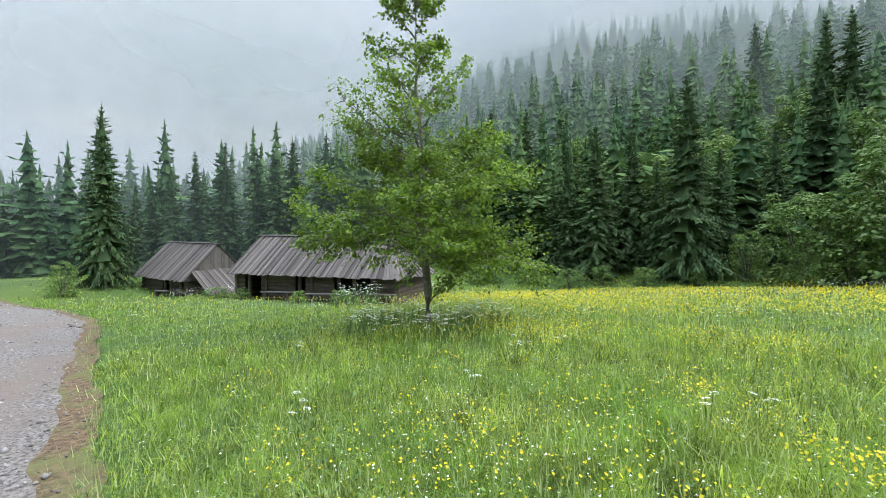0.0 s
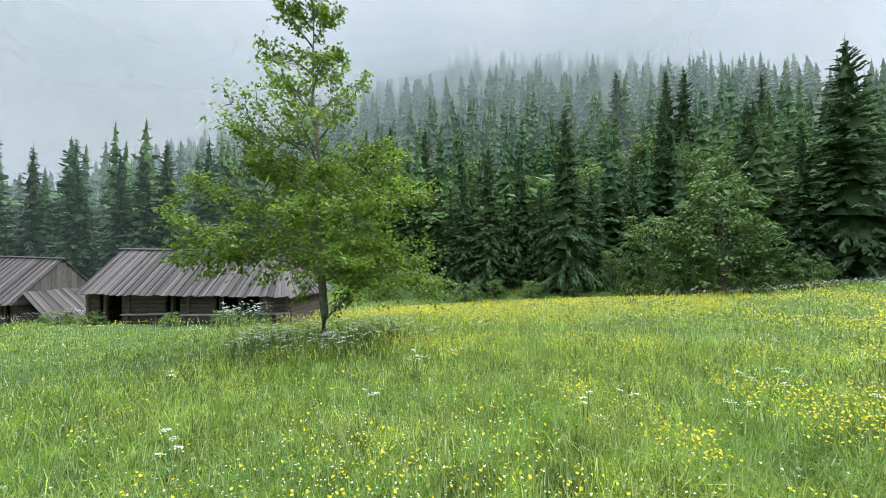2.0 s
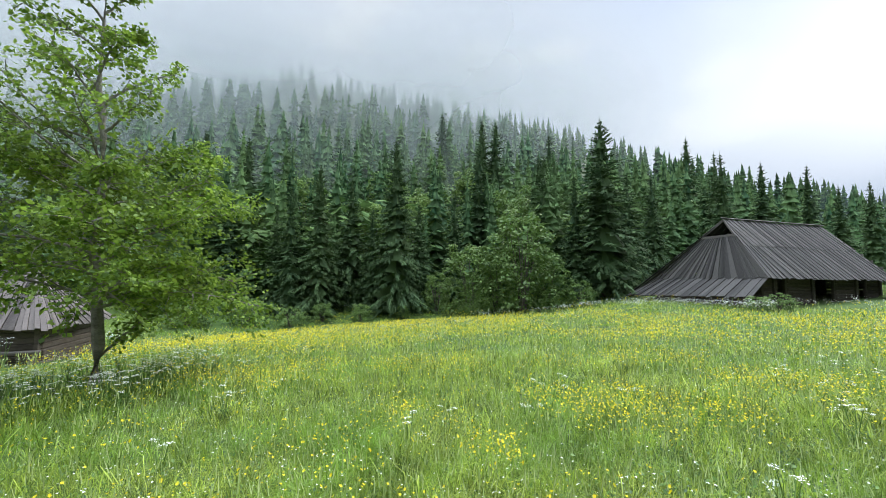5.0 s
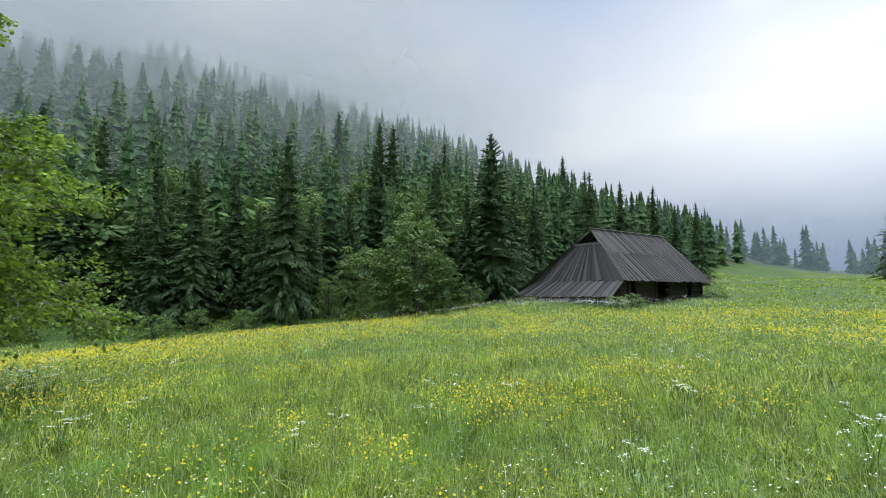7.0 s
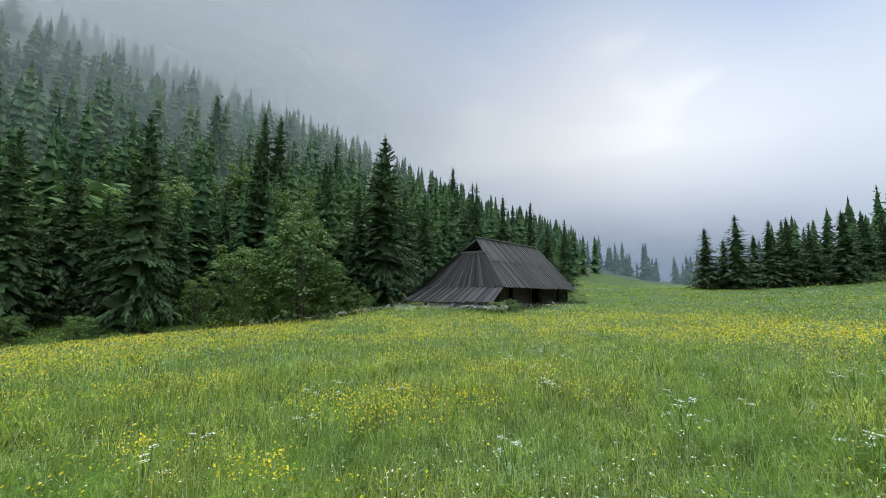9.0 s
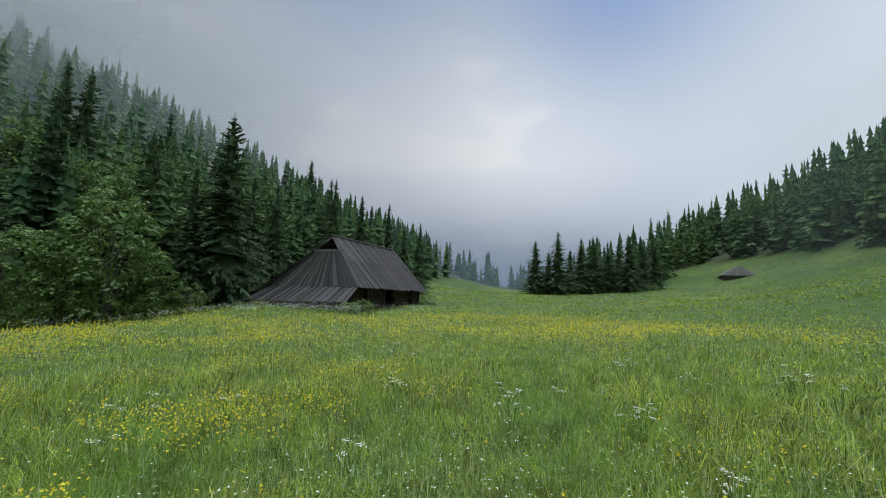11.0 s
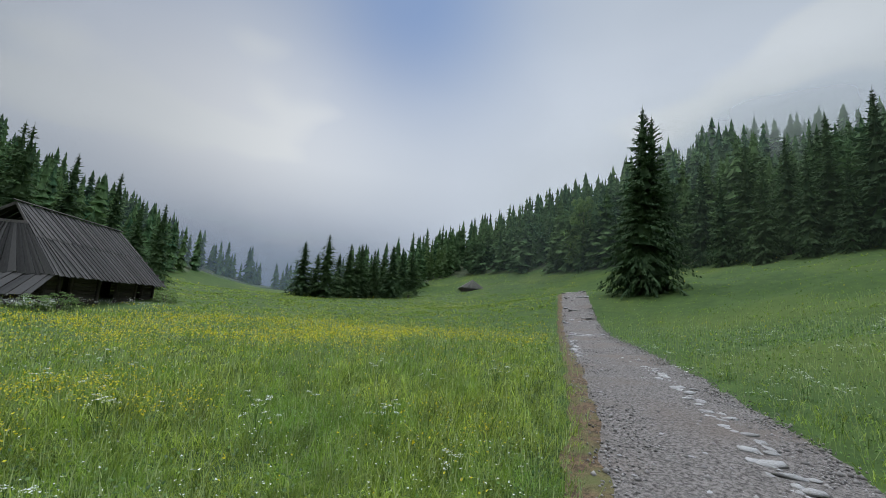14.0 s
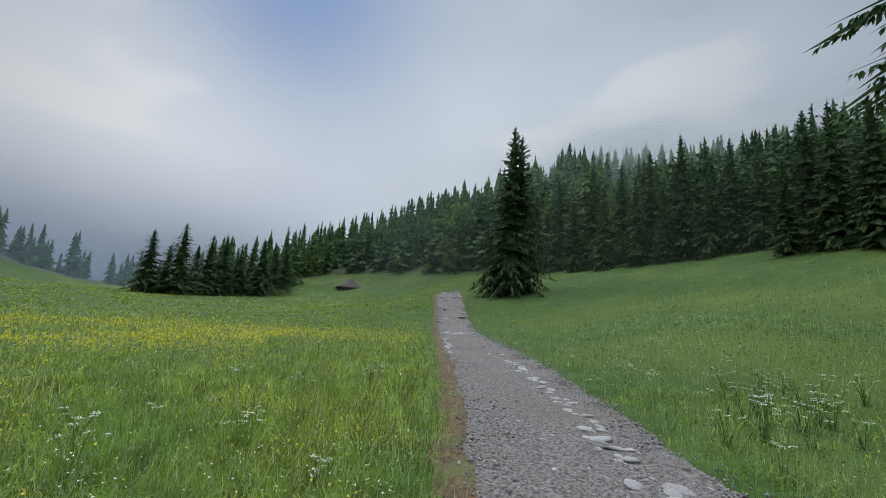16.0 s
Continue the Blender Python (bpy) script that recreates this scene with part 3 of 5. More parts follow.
# (azimuth, distance, height of the top)
EDGE_LEFT = [(118.1, 40, 12.7), (125.5, 60, 6.7), (106.3, 44, 11.9), (109.5, 46, 11.2), (112.0, 46, 9.5), (113.8, 47, 8.0), (115.3, 49, 8.0),
             (98.4, 42, 12.3), (100.7, 42, 11.0), (102.7, 43, 10.6), (94.1, 45, 13.7), (71.4, 60, 21.5), (66.6, 50, 18.1), (63.0, 38, 8.5),
             (61.3, 37, 10.2), (57.6, 37, 12.1), (53.4, 40, 11.7), (47.3, 36, 14.6), (50.5, 38, 8.6), (44.0, 38, 9.0)]
EDGE_MID = [(40.7, 75, 33.6), (35.0, 60, 26.1), (33.1, 60, 25.8), (39.0, 40, 10.4), (35.5, 45, 17.1), (25.7, 62, 23.8), (27.1, 52, 17.6),
            (26.5, 44, 15.2), (19.0, 40, 17.0), (13.2, 48, 13.0), (9.2, 95, 31.0), (6.4, 62, 18.2), (13.0, 52, 12.0), (5.8, 50, 14.9),
            (2.1, 75, 19.1), (-1.7, 80, 18.9), (-4.0, 58, 11.5), (-6.2, 52, 10.5), (22.5, 39, 11.5), (16.0, 44, 12.5), (68.5, 39, 9.5)]
VALLEY_GROUP = [(-22.4, 75, 11.6), (-25.4, 74, 13.2), (-24.2, 77, 9.8), (-28.4, 78, 12.5), (-29.9, 80, 13.0), (-31.7, 82, 12.2), (-34.2, 80, 13.3),
                (-35.7, 86, 13.4), (-27.0, 83, 11.0), (-33.0, 86, 12.8), (-37.0, 90, 13.5)]
EDGE_RIGHT = [(-89.1, 48, 23.3), (-85.5, 52, 23.4), (-94.2, 47, 21.7), (-96.9, 46, 20.2), (-100.9, 42, 20.9), (-103.0, 40, 20.2), (-82.1, 55, 23.1),
              (-78.5, 58, 24.1), (-74.0, 62, 24.0), (-91.8, 46, 18.1), (-87.0, 47, 17.0), (-80.0, 52, 19.0), (-76.0, 57, 20.0), (-99.0, 40, 16.0),
              (-106.0, 38, 19.0), (-108.5, 40, 20.0), (-83.8, 50, 19.5), (-71.0, 66, 23.0)]
for i, (az, d, top) in enumerate(EDGE_LEFT):
    spruce(az, d, top, 2 if az in (118.1, 47.3) else i * 5 + 4, {118.1: 0.66, 47.3: 0.85}.get(az, 1.0))
for i, (az, d, top) in enumerate(EDGE_MID):
    spruce(az, d, top, 2 if az == 19.0 else i * 7 + 4, 1.1 if az == 19.0 else 1.0)
for i, (az, d, top) in enumerate(VALLEY_GROUP):
    spruce(az, d, top, i * 3 + 4, 1.5, "dense dark spruce in a group on the valley meadow", "spruces on the valley floor")
for i, (az, d, top) in enumerate(EDGE_RIGHT):
    spruce(az, d, top, i * 5 + 9, 0.95, "tall spruce along the upper edge of the sloping meadow", "spruces above the slope")
lone = spruce(-67.5, 40, 22.0, 2, 0.82, "tall lone double-topped spruce beside the gravel track", "spruces by the track")
twin = spruce(-68.6, 40.5, 21.2, 2, 0.76, "tall spruce grown together with its neighbour by the track", "spruces by the track")
near_spruce = spruce(-122.4, 12.5, 18.5, 5, 1.08, "near spruce with drooping boughs beside the track", "spruces by the track")


def far_spruce(seed, radius, boughs, tiers, share):
    """A spruce further off, 15 m tall: each bough a few broad sprays set out along it."""
    r = np.random.RandomState(seed)
    t = np.sort((np.arange(boughs) + r.rand(boughs)) / boughs)
    a = np.arange(boughs) * 2.39996 + r.uniform(-0.5, 0.5, boughs)
    long = radius * ((1 - t) ** 0.85 * np.minimum(1, 0.7 + 2 * t) + 0.03) * (1 + 0.15 * np.sin(a * 2 + seed)) * r.uniform(0.75, 1.12, boughs)
    out = []
    out.append(skirts(r, tiers, 8, 0.3, 14.6, radius * share))
    for at, turn, reach, fat in ((0.4, -0.6, 0.5, 0.26), (0.4, 0.6, 0.5, 0.26), (0.62, 0.1, 0.42, 0.22)):
        yaw, pitch = a + turn + r.uniform(-0.3, 0.3, boughs), -0.5 + 1.0 * t + r.uniform(-0.35, 0.2, boughs)
        d = np.stack([np.cos(yaw) * np.cos(pitch), np.sin(yaw) * np.cos(pitch), np.sin(pitch)], -1)
        w = np.stack([-np.sin(yaw), np.cos(yaw), r.uniform(-1.1, 1.1, boughs)], -1)
        p = np.stack([np.cos(a) * long * at, np.sin(a) * long * at, 0.6 + 13.9 * t - long * at * (0.4 - 0.8 * t)], -1)
        out.append(kites(p, d, w, long * reach + 0.12, fat))
    for turn in (0.0, 1.57):
        out.append(kites(np.array([[0, 0, 13.6]]), np.array([[0, 0, 1.0]]), np.array([[math.cos(turn), math.sin(turn), 0]]), np.array([1.3]), 0.05))
    return np.concatenate(out).reshape(-1, 3)


def far_leaf_tree(seed, radius, clumps):
    """A broadleaf crown further off: clumps of foliage round an uneven dome."""
    r = np.random.RandomState(seed)
    h = r.rand(clumps)
    a = np.arange(clumps) * 2.39996
    wide = radius * np.sqrt(np.maximum(0.02, 1 - (1.6 * h - 0.62) ** 2)) * (1 + 0.2 * np.sin(a * 3 + seed)) * r.uniform(0.55, 1.0, clumps)
    p = np.stack([np.cos(a) * wide, np.sin(a) * wide, 1.0 + 10.5 * h + r.uniform(-0.4, 0.4, clumps)], -1)
    yaw, pitch = a + r.uniform(-0.9, 0.9, clumps), r.uniform(-0.9, 0.3, clumps)
    d = np.stack([np.cos(yaw) * np.cos(pitch), np.sin(yaw) * np.cos(pitch), np.sin(pitch)], -1)
    w = np.stack([-np.sin(yaw), np.cos(yaw), r.uniform(-0.6, 0.6, clumps)], -1)
    return kites(p, d, w, r.uniform(0.9, 1.9, clumps), 0.42).reshape(-1, 3)


def far_woods():
    """The wooded hillsides behind the forest edge, as one body of spruces and one of broadleaf trees."""
    rnd = np.random.RandomState(5)
    near_kinds = [far_spruce(90 + i, r, 44, 15, 0.62) for i, r in enumerate((3.3, 2.8, 3.7, 3.0))]
    far_kinds = [far_spruce(95 + i, r, 7, 11, 0.84) for i, r in enumerate((3.4, 2.9, 3.8, 3.1))]
    leafy = [far_leaf_tree(80 + i, r, 90) for i, r in enumerate((3.0, 3.6, 2.7))]
    places = []
    for az in np.arange(-128, 136, 0.1):
        d = np.interp(az, WOOD_AZ, WOOD_D) + rnd.rand() * 4
        while d < 245.0:
            thick = 2.6 if az < -36 and d < np.interp(az, WOOD_AZ, WOOD_D) + 14 else 1.3 if az < -40 else 0.85
            if rnd.rand() < 2.0 / d * (0.55 + 0.012 * d) * thick:
                places.append((az + rnd.uniform(-0.05, 0.05), d))
            d += rnd.uniform(2.5, 4.5) + 0.01 * d
    places = np.array(places)
    a = np.radians(places[:, 0])
    xy = np.stack([-np.sin(a) * places[:, 1], np.cos(a) * places[:, 1]], -1)
    z = heights(xy)
    mixed = wave(xy, 0.035, 21)
    bodies = ([], [])
    for i in range(len(xy)):
        az, d = places[i]
        # the broadleaf trees grow on the slope behind the huts
        broad = az > 5 and rnd.rand() < 1.1 * mixed[i] * np.interp(az, [18, 32, 75, 95], [0, 1, 1, 0.2])
        v = leafy[rnd.randint(3)] if broad else (near_kinds if d < 75 or (az < -36 and d < np.interp(az, WOOD_AZ, WOOD_D) + 26) else far_kinds)[rnd.randint(4)]
        s = rnd.uniform(0.6, 1.12) * (0.8 if broad else 0.86 if az < -80 else 1.06 if az < -36 else 1.0)
        w = s * rnd.uniform(0.85, 1.15)
        t = rnd.uniform(0, 6.283)
        c, sn = math.cos(t), math.sin(t)
        bodies[int(broad)].append(np.c_[(v[:, 0] * c - v[:, 1] * sn) * w, (v[:, 0] * sn + v[:, 1] * c) * w, v[:, 2] * s - 0.3] + (xy[i, 0], xy[i, 1], z[i]))
    for name, body, material, label in (("far_woods", bodies[0], M_FARNEEDLE, "dense spruce forest covering misty hillsides"),
                                        ("far_broadleaf_woods", bodies[1], M_FARLEAF, "light green broadleaf trees between the spruces on the hillside")):
        v = np.concatenate(body)
        tagged(new(name, mesh_from(name, v, np.arange(len(v)).reshape(-1, 4), material)), label, "forest", kind="stuff")


far_woods()


def sheet(azs, rows, material, label):
    """A sheet of mist; rows(az) gives (distance, height) from its foot to its top."""
    cols = [rows(az) for az in azs]
    v = [(-math.sin(radians(az)) * d, math.cos(radians(az)) * d, z) for az, col in zip(azs, cols) for d, z in col]
    k = len(cols[0])
    i, j = np.meshgrid(np.arange(len(azs) - 1), np.arange(k - 1), indexing="ij")
    f = np.stack([i * k + j, (i + 1) * k + j, (i + 1) * k + j + 1, i * k + j + 1], -1).reshape(-1, 4)
    me = mesh_from("backdrop_mist", np.array(v), f, material)
    me.polygons.foreach_set("use_smooth", [True] * len(me.polygons))
    return tagged(new("backdrop_mist", me), label, "mist", kind="structure")


def upright(d, z0, z1, lean=0.25):
    def rows(az):
        w = d * (1 + 0.03 * math.sin(az * 0.11))
        return [(w + lean * (z - z0), z) for z in np.linspace(z0, z1, 6)]
    return rows


for d in (118, 150, 185, 215):
    sheet(np.linspace(-18, 151, 90), upright(d, -3, 152), M_CLOUD, "low cloud drifting across the wooded hillside")
for d in (112, 140):
    sheet(np.linspace(-139, -48, 60), upright(d, 0, 94), M_CLOUD_RIGHT, "low cloud on the upper slope")
sheet(np.linspace(-38, 151, 90), upright(100, -3, 92), M_HAZE, "thin mist hanging among the spruces")
sheet(np.linspace(-12, 151, 90), upright(60, -4, 42), M_THIN, "thin mist hanging among the spruces")
sheet(np.linspace(-54, 8, 50), upright(166, -3, 46), M_VALLEY, "mist lying in the far valley")
sheet(np.linspace(-122, -70, 50), upright(36.5, 0, 32), M_FRONT_RIGHT, "thin mist sheet that also lightens the spruces above the slope")
sheet(np.linspace(84, 138, 50), upright(39, -4, 26), M_FRONT_LEFT, "thin mist behind the huts")
sheet(np.linspace(-132, -56, 60), upright(56, 0, 36), M_NEAR_RIGHT, "thin mist between the spruces above the slope")
sheet(np.linspace(-139, -40, 60), upright(78, 0, 60), M_THIN_RIGHT, "thin mist on the wooded slope")

# ---------------- huts ----------------


def roof_face(parent, e0, e1, r0, r1, width, material, seed, thick=0.028, over=0.12, name="roof_board", lap=True):
    """Boards from an eave line e0-e1 up to a ridge line r0-r1, side by side, every second one laid on top."""
    rnd = random.Random(seed)
    e0, e1, r0, r1 = Vector(e0), Vector(e1), Vector(r0), Vector(r1)
    n = max(2, round((e1 - e0).length / width))
    normal = (e1 - e0).cross((r0 + r1) / 2 - e0).normalized()
    if normal.z < 0:
        normal.negate()
    along = (e1 - e0).normalized()
    for i in range(n):
        t = (i + 0.5) / n
        foot, head = e0.lerp(e1, t), r0.lerp(r1, t)
        run = head - foot
        length = run.length
        up = run.normalized()
        foot = foot - up * (over + rnd.uniform(-0.06, 0.08))
        wide = (e1 - e0).length / n * 1.08
        taper_top = max(0.12, ((r1 - r0).length / n) / ((e1 - e0).length / n))
        me = bpy.data.meshes.new("board")
        raise_by = (0.034 if i % 2 else 0.0) + rnd.uniform(-0.006, 0.010)
        share = rnd.uniform(0.78, 0.95) if i % 2 else 1.0
        if not lap:
            raise_by, share = rnd.uniform(0, 0.01), 1.0
        bm = bmesh.new()
        full = length + over + 0.03
        q = [(-0.5, 0), (0.5, 0), (0.5, 1), (-0.5, 1)]
        skew = rnd.uniform(-0.012, 0.012)
        lower = []
        for h in (0, thick):
            ring = []
            for sx, sz in q:
                w = wide * (1 if sz == 0 else max(taper_top, 0.05))
                p = foot + up * full * sz + along * (sx * w * 0.97 * share + skew * sz) + normal * (raise_by + h)
                ring.append(bm.verts.new(p))
            lower.append(ring)
        a, b = lower
        bm.faces.new(a[::-1])
        bm.faces.new(b)
        for k in range(4):
            bm.faces.new((a[k], a[(k + 1) % 4], b[(k + 1) % 4], b[k]))
        bmesh.ops.bevel(bm, geom=[e for e in bm.edges if abs((e.verts[0].co - e.verts[1].co).normalized().dot(up)) > 0.6], offset=0.006, segments=1, affect="EDGES")
        bm.normal_update()
        bmesh.ops.recalc_face_normals(bm, faces=bm.faces)
        bm.to_mesh(me)
        bm.free()
        me.materials.append(material)
        part_mesh(name, me, parent)


def log_wall(parent, p0, p1, z0, z1, material, openings=(), size=0.2, seed=0):
    """Stacked squared logs from p0 to p1 with openings given as (from, to, bottom, top) in metres along the wall."""
    rnd = random.Random(seed)
    p0, p1 = Vector((*p0, 0)), Vector((*p1, 0))
    along = (p1 - p0).normalized()
    total = (p1 - p0).length
    turn = math.degrees(math.atan2(along.y, along.x))
    rows = max(1, round((z1 - z0) / size))
    h = (z1 - z0) / rows
    for r in range(rows):
        zc = z0 + (r + 0.5) * h
        cuts = [(a, b) for a, b, lo, hi in openings if lo < zc < hi]
        spans, at = [], -0.18 if r % 2 else -0.05
        for a, b in sorted(cuts):
            spans.append((at, a))
            at = b
        spans.append((at, total + (0.18 if r % 2 else 0.05)))
        for a, b in spans:
            if b - a < 0.05:
                continue
            c = p0 + along * (a + b) / 2
            box_part("log", (b - a, 0.17 + rnd.uniform(-0.02, 0.02), h * 0.95),
                     pose(c.x, c.y, zc, rnd.uniform(-1, 1), rnd.uniform(-0.25, 0.25), turn), material, parent, 0.03)


def post(parent, x, y, z0, z1, material, size=0.16, turn=0.0, name="post"):
    return box_part(name, (size, size, z1 - z0), pose(x, y, (z0 + z1) / 2, 0, 0, turn), material, parent, 0.02)


def bench(parent_label, x, y, z, length, turn):
    ob = thing("bench", parent_label, "bench", "benches by the huts", pose(x, y, z, 0, 0, turn))
    box_part("seat", (length, 0.32, 0.07), pose(0, 0, 0.42, 0, 0.6, 0), M_BOARD, ob, 0.012)
    for s in (-1, 1):
        box_part("leg", (0.14, 0.24, 0.62), pose(s * length * 0.36, 0, 0.08), M_LOG, ob, 0.015)
    return ob


def hut_frame(corner, along, level):
    """Pose of a hut whose x runs along its front eave from the given corner; y runs inwards."""
    a = Vector((*along, 0)).normalized()
    n = Vector((-a.y, a.x, 0))
    if n.dot(Vector((*corner, 0))) < 0:
        n.negate()
    m = Matrix((a, n, Vector((0, 0, 1)))).transposed().to_4x4()
    m.translation = Vector((*corner, level))
    return m


def long_hut():
    """Low log hut with a long grey board roof, gable at one end and hip at the other."""
    # x: from the hipped end to the gable end, y: inwards; z = 0 at the front eave of the hipped end
    m = hut_frame((-21.4, 2.06), (-0.509, -0.861), -0.2)
    hut = thing("log_hut", "long low weathered log hut with grey board roof and dark doorways", "hut", "shepherd huts", m)
    L, W, R0, R1, X0, lift = 11.7, 5.6, 2.24, 2.28, 1.9, 0.2
    e0, e1 = (0, 0, 0), (L, 0, lift)
    b0, b1 = (0, W, 0), (L, W, lift)
    r0, r1 = (X0, W / 2, R0), (L, W / 2, R1 + lift)
    cut = Vector(e0).lerp(Vector(e1), X0 / L)
    roof_face(hut, cut, e1, r0, r1, 0.2, M_ROOF, 1)
    roof_face(hut, e0, cut, Vector(r0) + Vector((-0.06, 0, -0.03)), r0, 0.2, M_ROOF, 2)
    cutb = Vector(b0).lerp(Vector(b1), X0 / L)
    roof_face(hut, b1, cutb, r1, r0, 0.3, M_ROOF, 3)
    roof_face(hut, cutb, b0, r0, Vector(r0) + Vector((-0.06, 0, -0.03)), 0.3, M_ROOF, 4)
    roof_face(hut, b0, e0, Vector(r0) + Vector((0, 0.05, 0)), r0, 0.27, M_ROOF, 5)
    # ridge cap
    mid, span = (Vector(r0) + Vector(r1)) / 2, Vector(r1) - Vector(r0)
    box_part("ridge_board", (span.length + 0.3, 0.16, 0.05), Matrix.Translation(mid + Vector((0, -0.05, 0.08))) @ pose(0, 0, 0, 28, -math.degrees(math.asin(span.z / span.length)), 0), M_DARKROOF, hut, 0.01)
    # walls, set in under the eaves
    z0, z1 = -1.75, 0.06
    log_wall(hut, (0.45, 0.55), (11.45, 0.55), z0, z1, M_LOG, [(9.1, 10.35, -2, 1), (5.85, 6.6, -2, 1), (0.0, 0.0, 0, 0), (1.55, 3.9, -0.75, 1)], 0.23, 11)
    log_wall(hut, (0.45, 5.05), (11.45, 5.05), z0, z1, M_LOG, (), 0.23, 12)
    log_wall(hut, (0.45, 0.6), (0.45, 5.0), z0, z1, M_LOG, (), 0.23, 13)
    log_wall(hut, (11.4, 0.6), (11.4, 5.0), z0, z1 + 0.2, M_LOG, (), 0.23, 14)
    for x in (9.1, 10.4, 5.8, 6.65, 4.0, 3.0, 0.5, 11.4):
        post(hut, x, 0.46, z0, z1 + 0.05, M_LOG, 0.17)
    box_part("inner_wall", (10.6, 0.05, 1.8), pose(6, 3.2, -0.85), M_INSIDE, hut, 0.0)
    box_part("floor_boards", (10.6, 4.3, 0.06), pose(6, 2.8, -1.6), M_INSIDE, hut, 0.0)
    box_part("ceiling_boards", (10.6, 4.3, 0.05), pose(6, 2.8, 0.12), M_INSIDE, hut, 0.0)
    # gable boards at the far end
    n = 16
    for i in range(n):
        y = W * (i + 0.5) / n
        top = (1 - abs(y - W / 2) / (W / 2)) * R1 * 0.97 + lift
        if top > lift + 0.1:
            box_part("gable_board", (0.03, W / n * 0.96, top - lift + 0.05), pose(L - 0.3, y, (top + lift) / 2), M_BOARD, hut, 0.004)
    for x, w in ((7.9, 2.2), (4.6, 2.6)):
        p = m @ Vector((x, -0.05, 0))
        bench("low grey plank bench along the wall of the long hut", p.x, p.y, ground_z(p.x, p.y) + 0.06, w, math.degrees(math.atan2(-0.861, -0.509)))
    p = m @ Vector((1.0, 0.1, 0))
    bench("low grey plank bench at the corner of the long hut", p.x, p.y, ground_z(p.x, p.y) + 0.06, 1.5, math.degrees(math.atan2(-0.861, -0.509)))
    return hut


def small_hut():
    """Smaller hut with a gable, a steep board roof and a lean-to at its end."""
    m = hut_frame((-31.8, -12.1), (-0.64, -0.768), -0.79)
    hut = thing("log_hut", "small grey log hut with steep board roof and sagging lean-to", "hut", "shepherd huts", m)
    L, W, H, lift = 6.7, 5.1, 2.57, 0.3
    e0, e1, r0, r1, b0, b1 = (0, 0, 0), (L, 0, lift), (0, W / 2, H), (L, W / 2, H + lift * 0.8), (0, W, 0), (L, W, lift)
    roof_face(hut, e0, e1, r0, r1, 0.24, M_ROOF, 21)
    roof_face(hut, b1, b0, r1, r0, 0.3, M_ROOF, 22)
    box_part("ridge_board", (L + 0.3, 0.15, 0.05), pose(L / 2, W / 2 - 0.05, H + 0.2, 28, -2, 0), M_DARKROOF, hut, 0.01)
    z0, z1 = -1.5, 0.08
    log_wall(hut, (0.4, 0.5), (L - 0.3, 0.5), z0, z1, M_LOG, [(2.4, 3.2, -2, 1), (0.5, 1.2, -2, 1)], 0.22, 23)
    log_wall(hut, (0.4, W - 0.5), (L - 0.3, W - 0.5), z0, z1, M_LOG, (), 0.22, 24)
    log_wall(hut, (0.4, 0.5), (0.4, W - 0.5), z0, z1, M_LOG, (), 0.22, 25)
    log_wall(hut, (L - 0.4, 0.5), (L - 0.4, W - 0.5), z0, z1, M_LOG, (), 0.22, 26)
    for x in (2.35, 3.25, 1.25, 0.45, L - 0.4):
        post(hut, x, 0.42, z0, z1 + 0.05, M_LOG, 0.15)
    box_part("inner_wall", (L - 1, 0.05, 1.5), pose(L / 2, 2.4, -0.7), M_INSIDE, hut, 0.0)
    box_part("ceiling_boards", (L - 1, W - 1.2, 0.05), pose(L / 2, W / 2, 0.1), M_INSIDE, hut, 0.0)
    n = 18
    for i in range(n):
        y = W * (i + 0.5) / n
        top = (1 - abs(y - W / 2) / (W / 2)) * H * 0.97
        box_part("gable_board", (0.03, W / n * 0.96, top + 0.1), pose(0.12, y, top / 2), M_BOARD, hut, 0.004)
        box_part("gable_board", (0.03, W / n * 0.96, top + 0.1), pose(L - 0.12, y, top / 2 + lift), M_BOARD, hut, 0.004)
    roof_face(hut, (-1.9, W - 0.3, -0.95), (-1.9, 0.55, -1.0), (0.0, W - 0.9, 0.75), (0.0, 0.45, 0.62), 0.25, M_ROOF, 27, over=0.05)
    for y in (0.7, W - 0.5):
        post(hut, -1.6, y, -1.6, -0.85, M_LOG, 0.12)
    p = m @ Vector((2.0, -0.5, 0))
    bench("short plank bench outside the small hut", p.x, p.y, ground_z(p.x, p.y), 1.4, math.degrees(math.atan2(-0.768, -0.64)))
    return hut


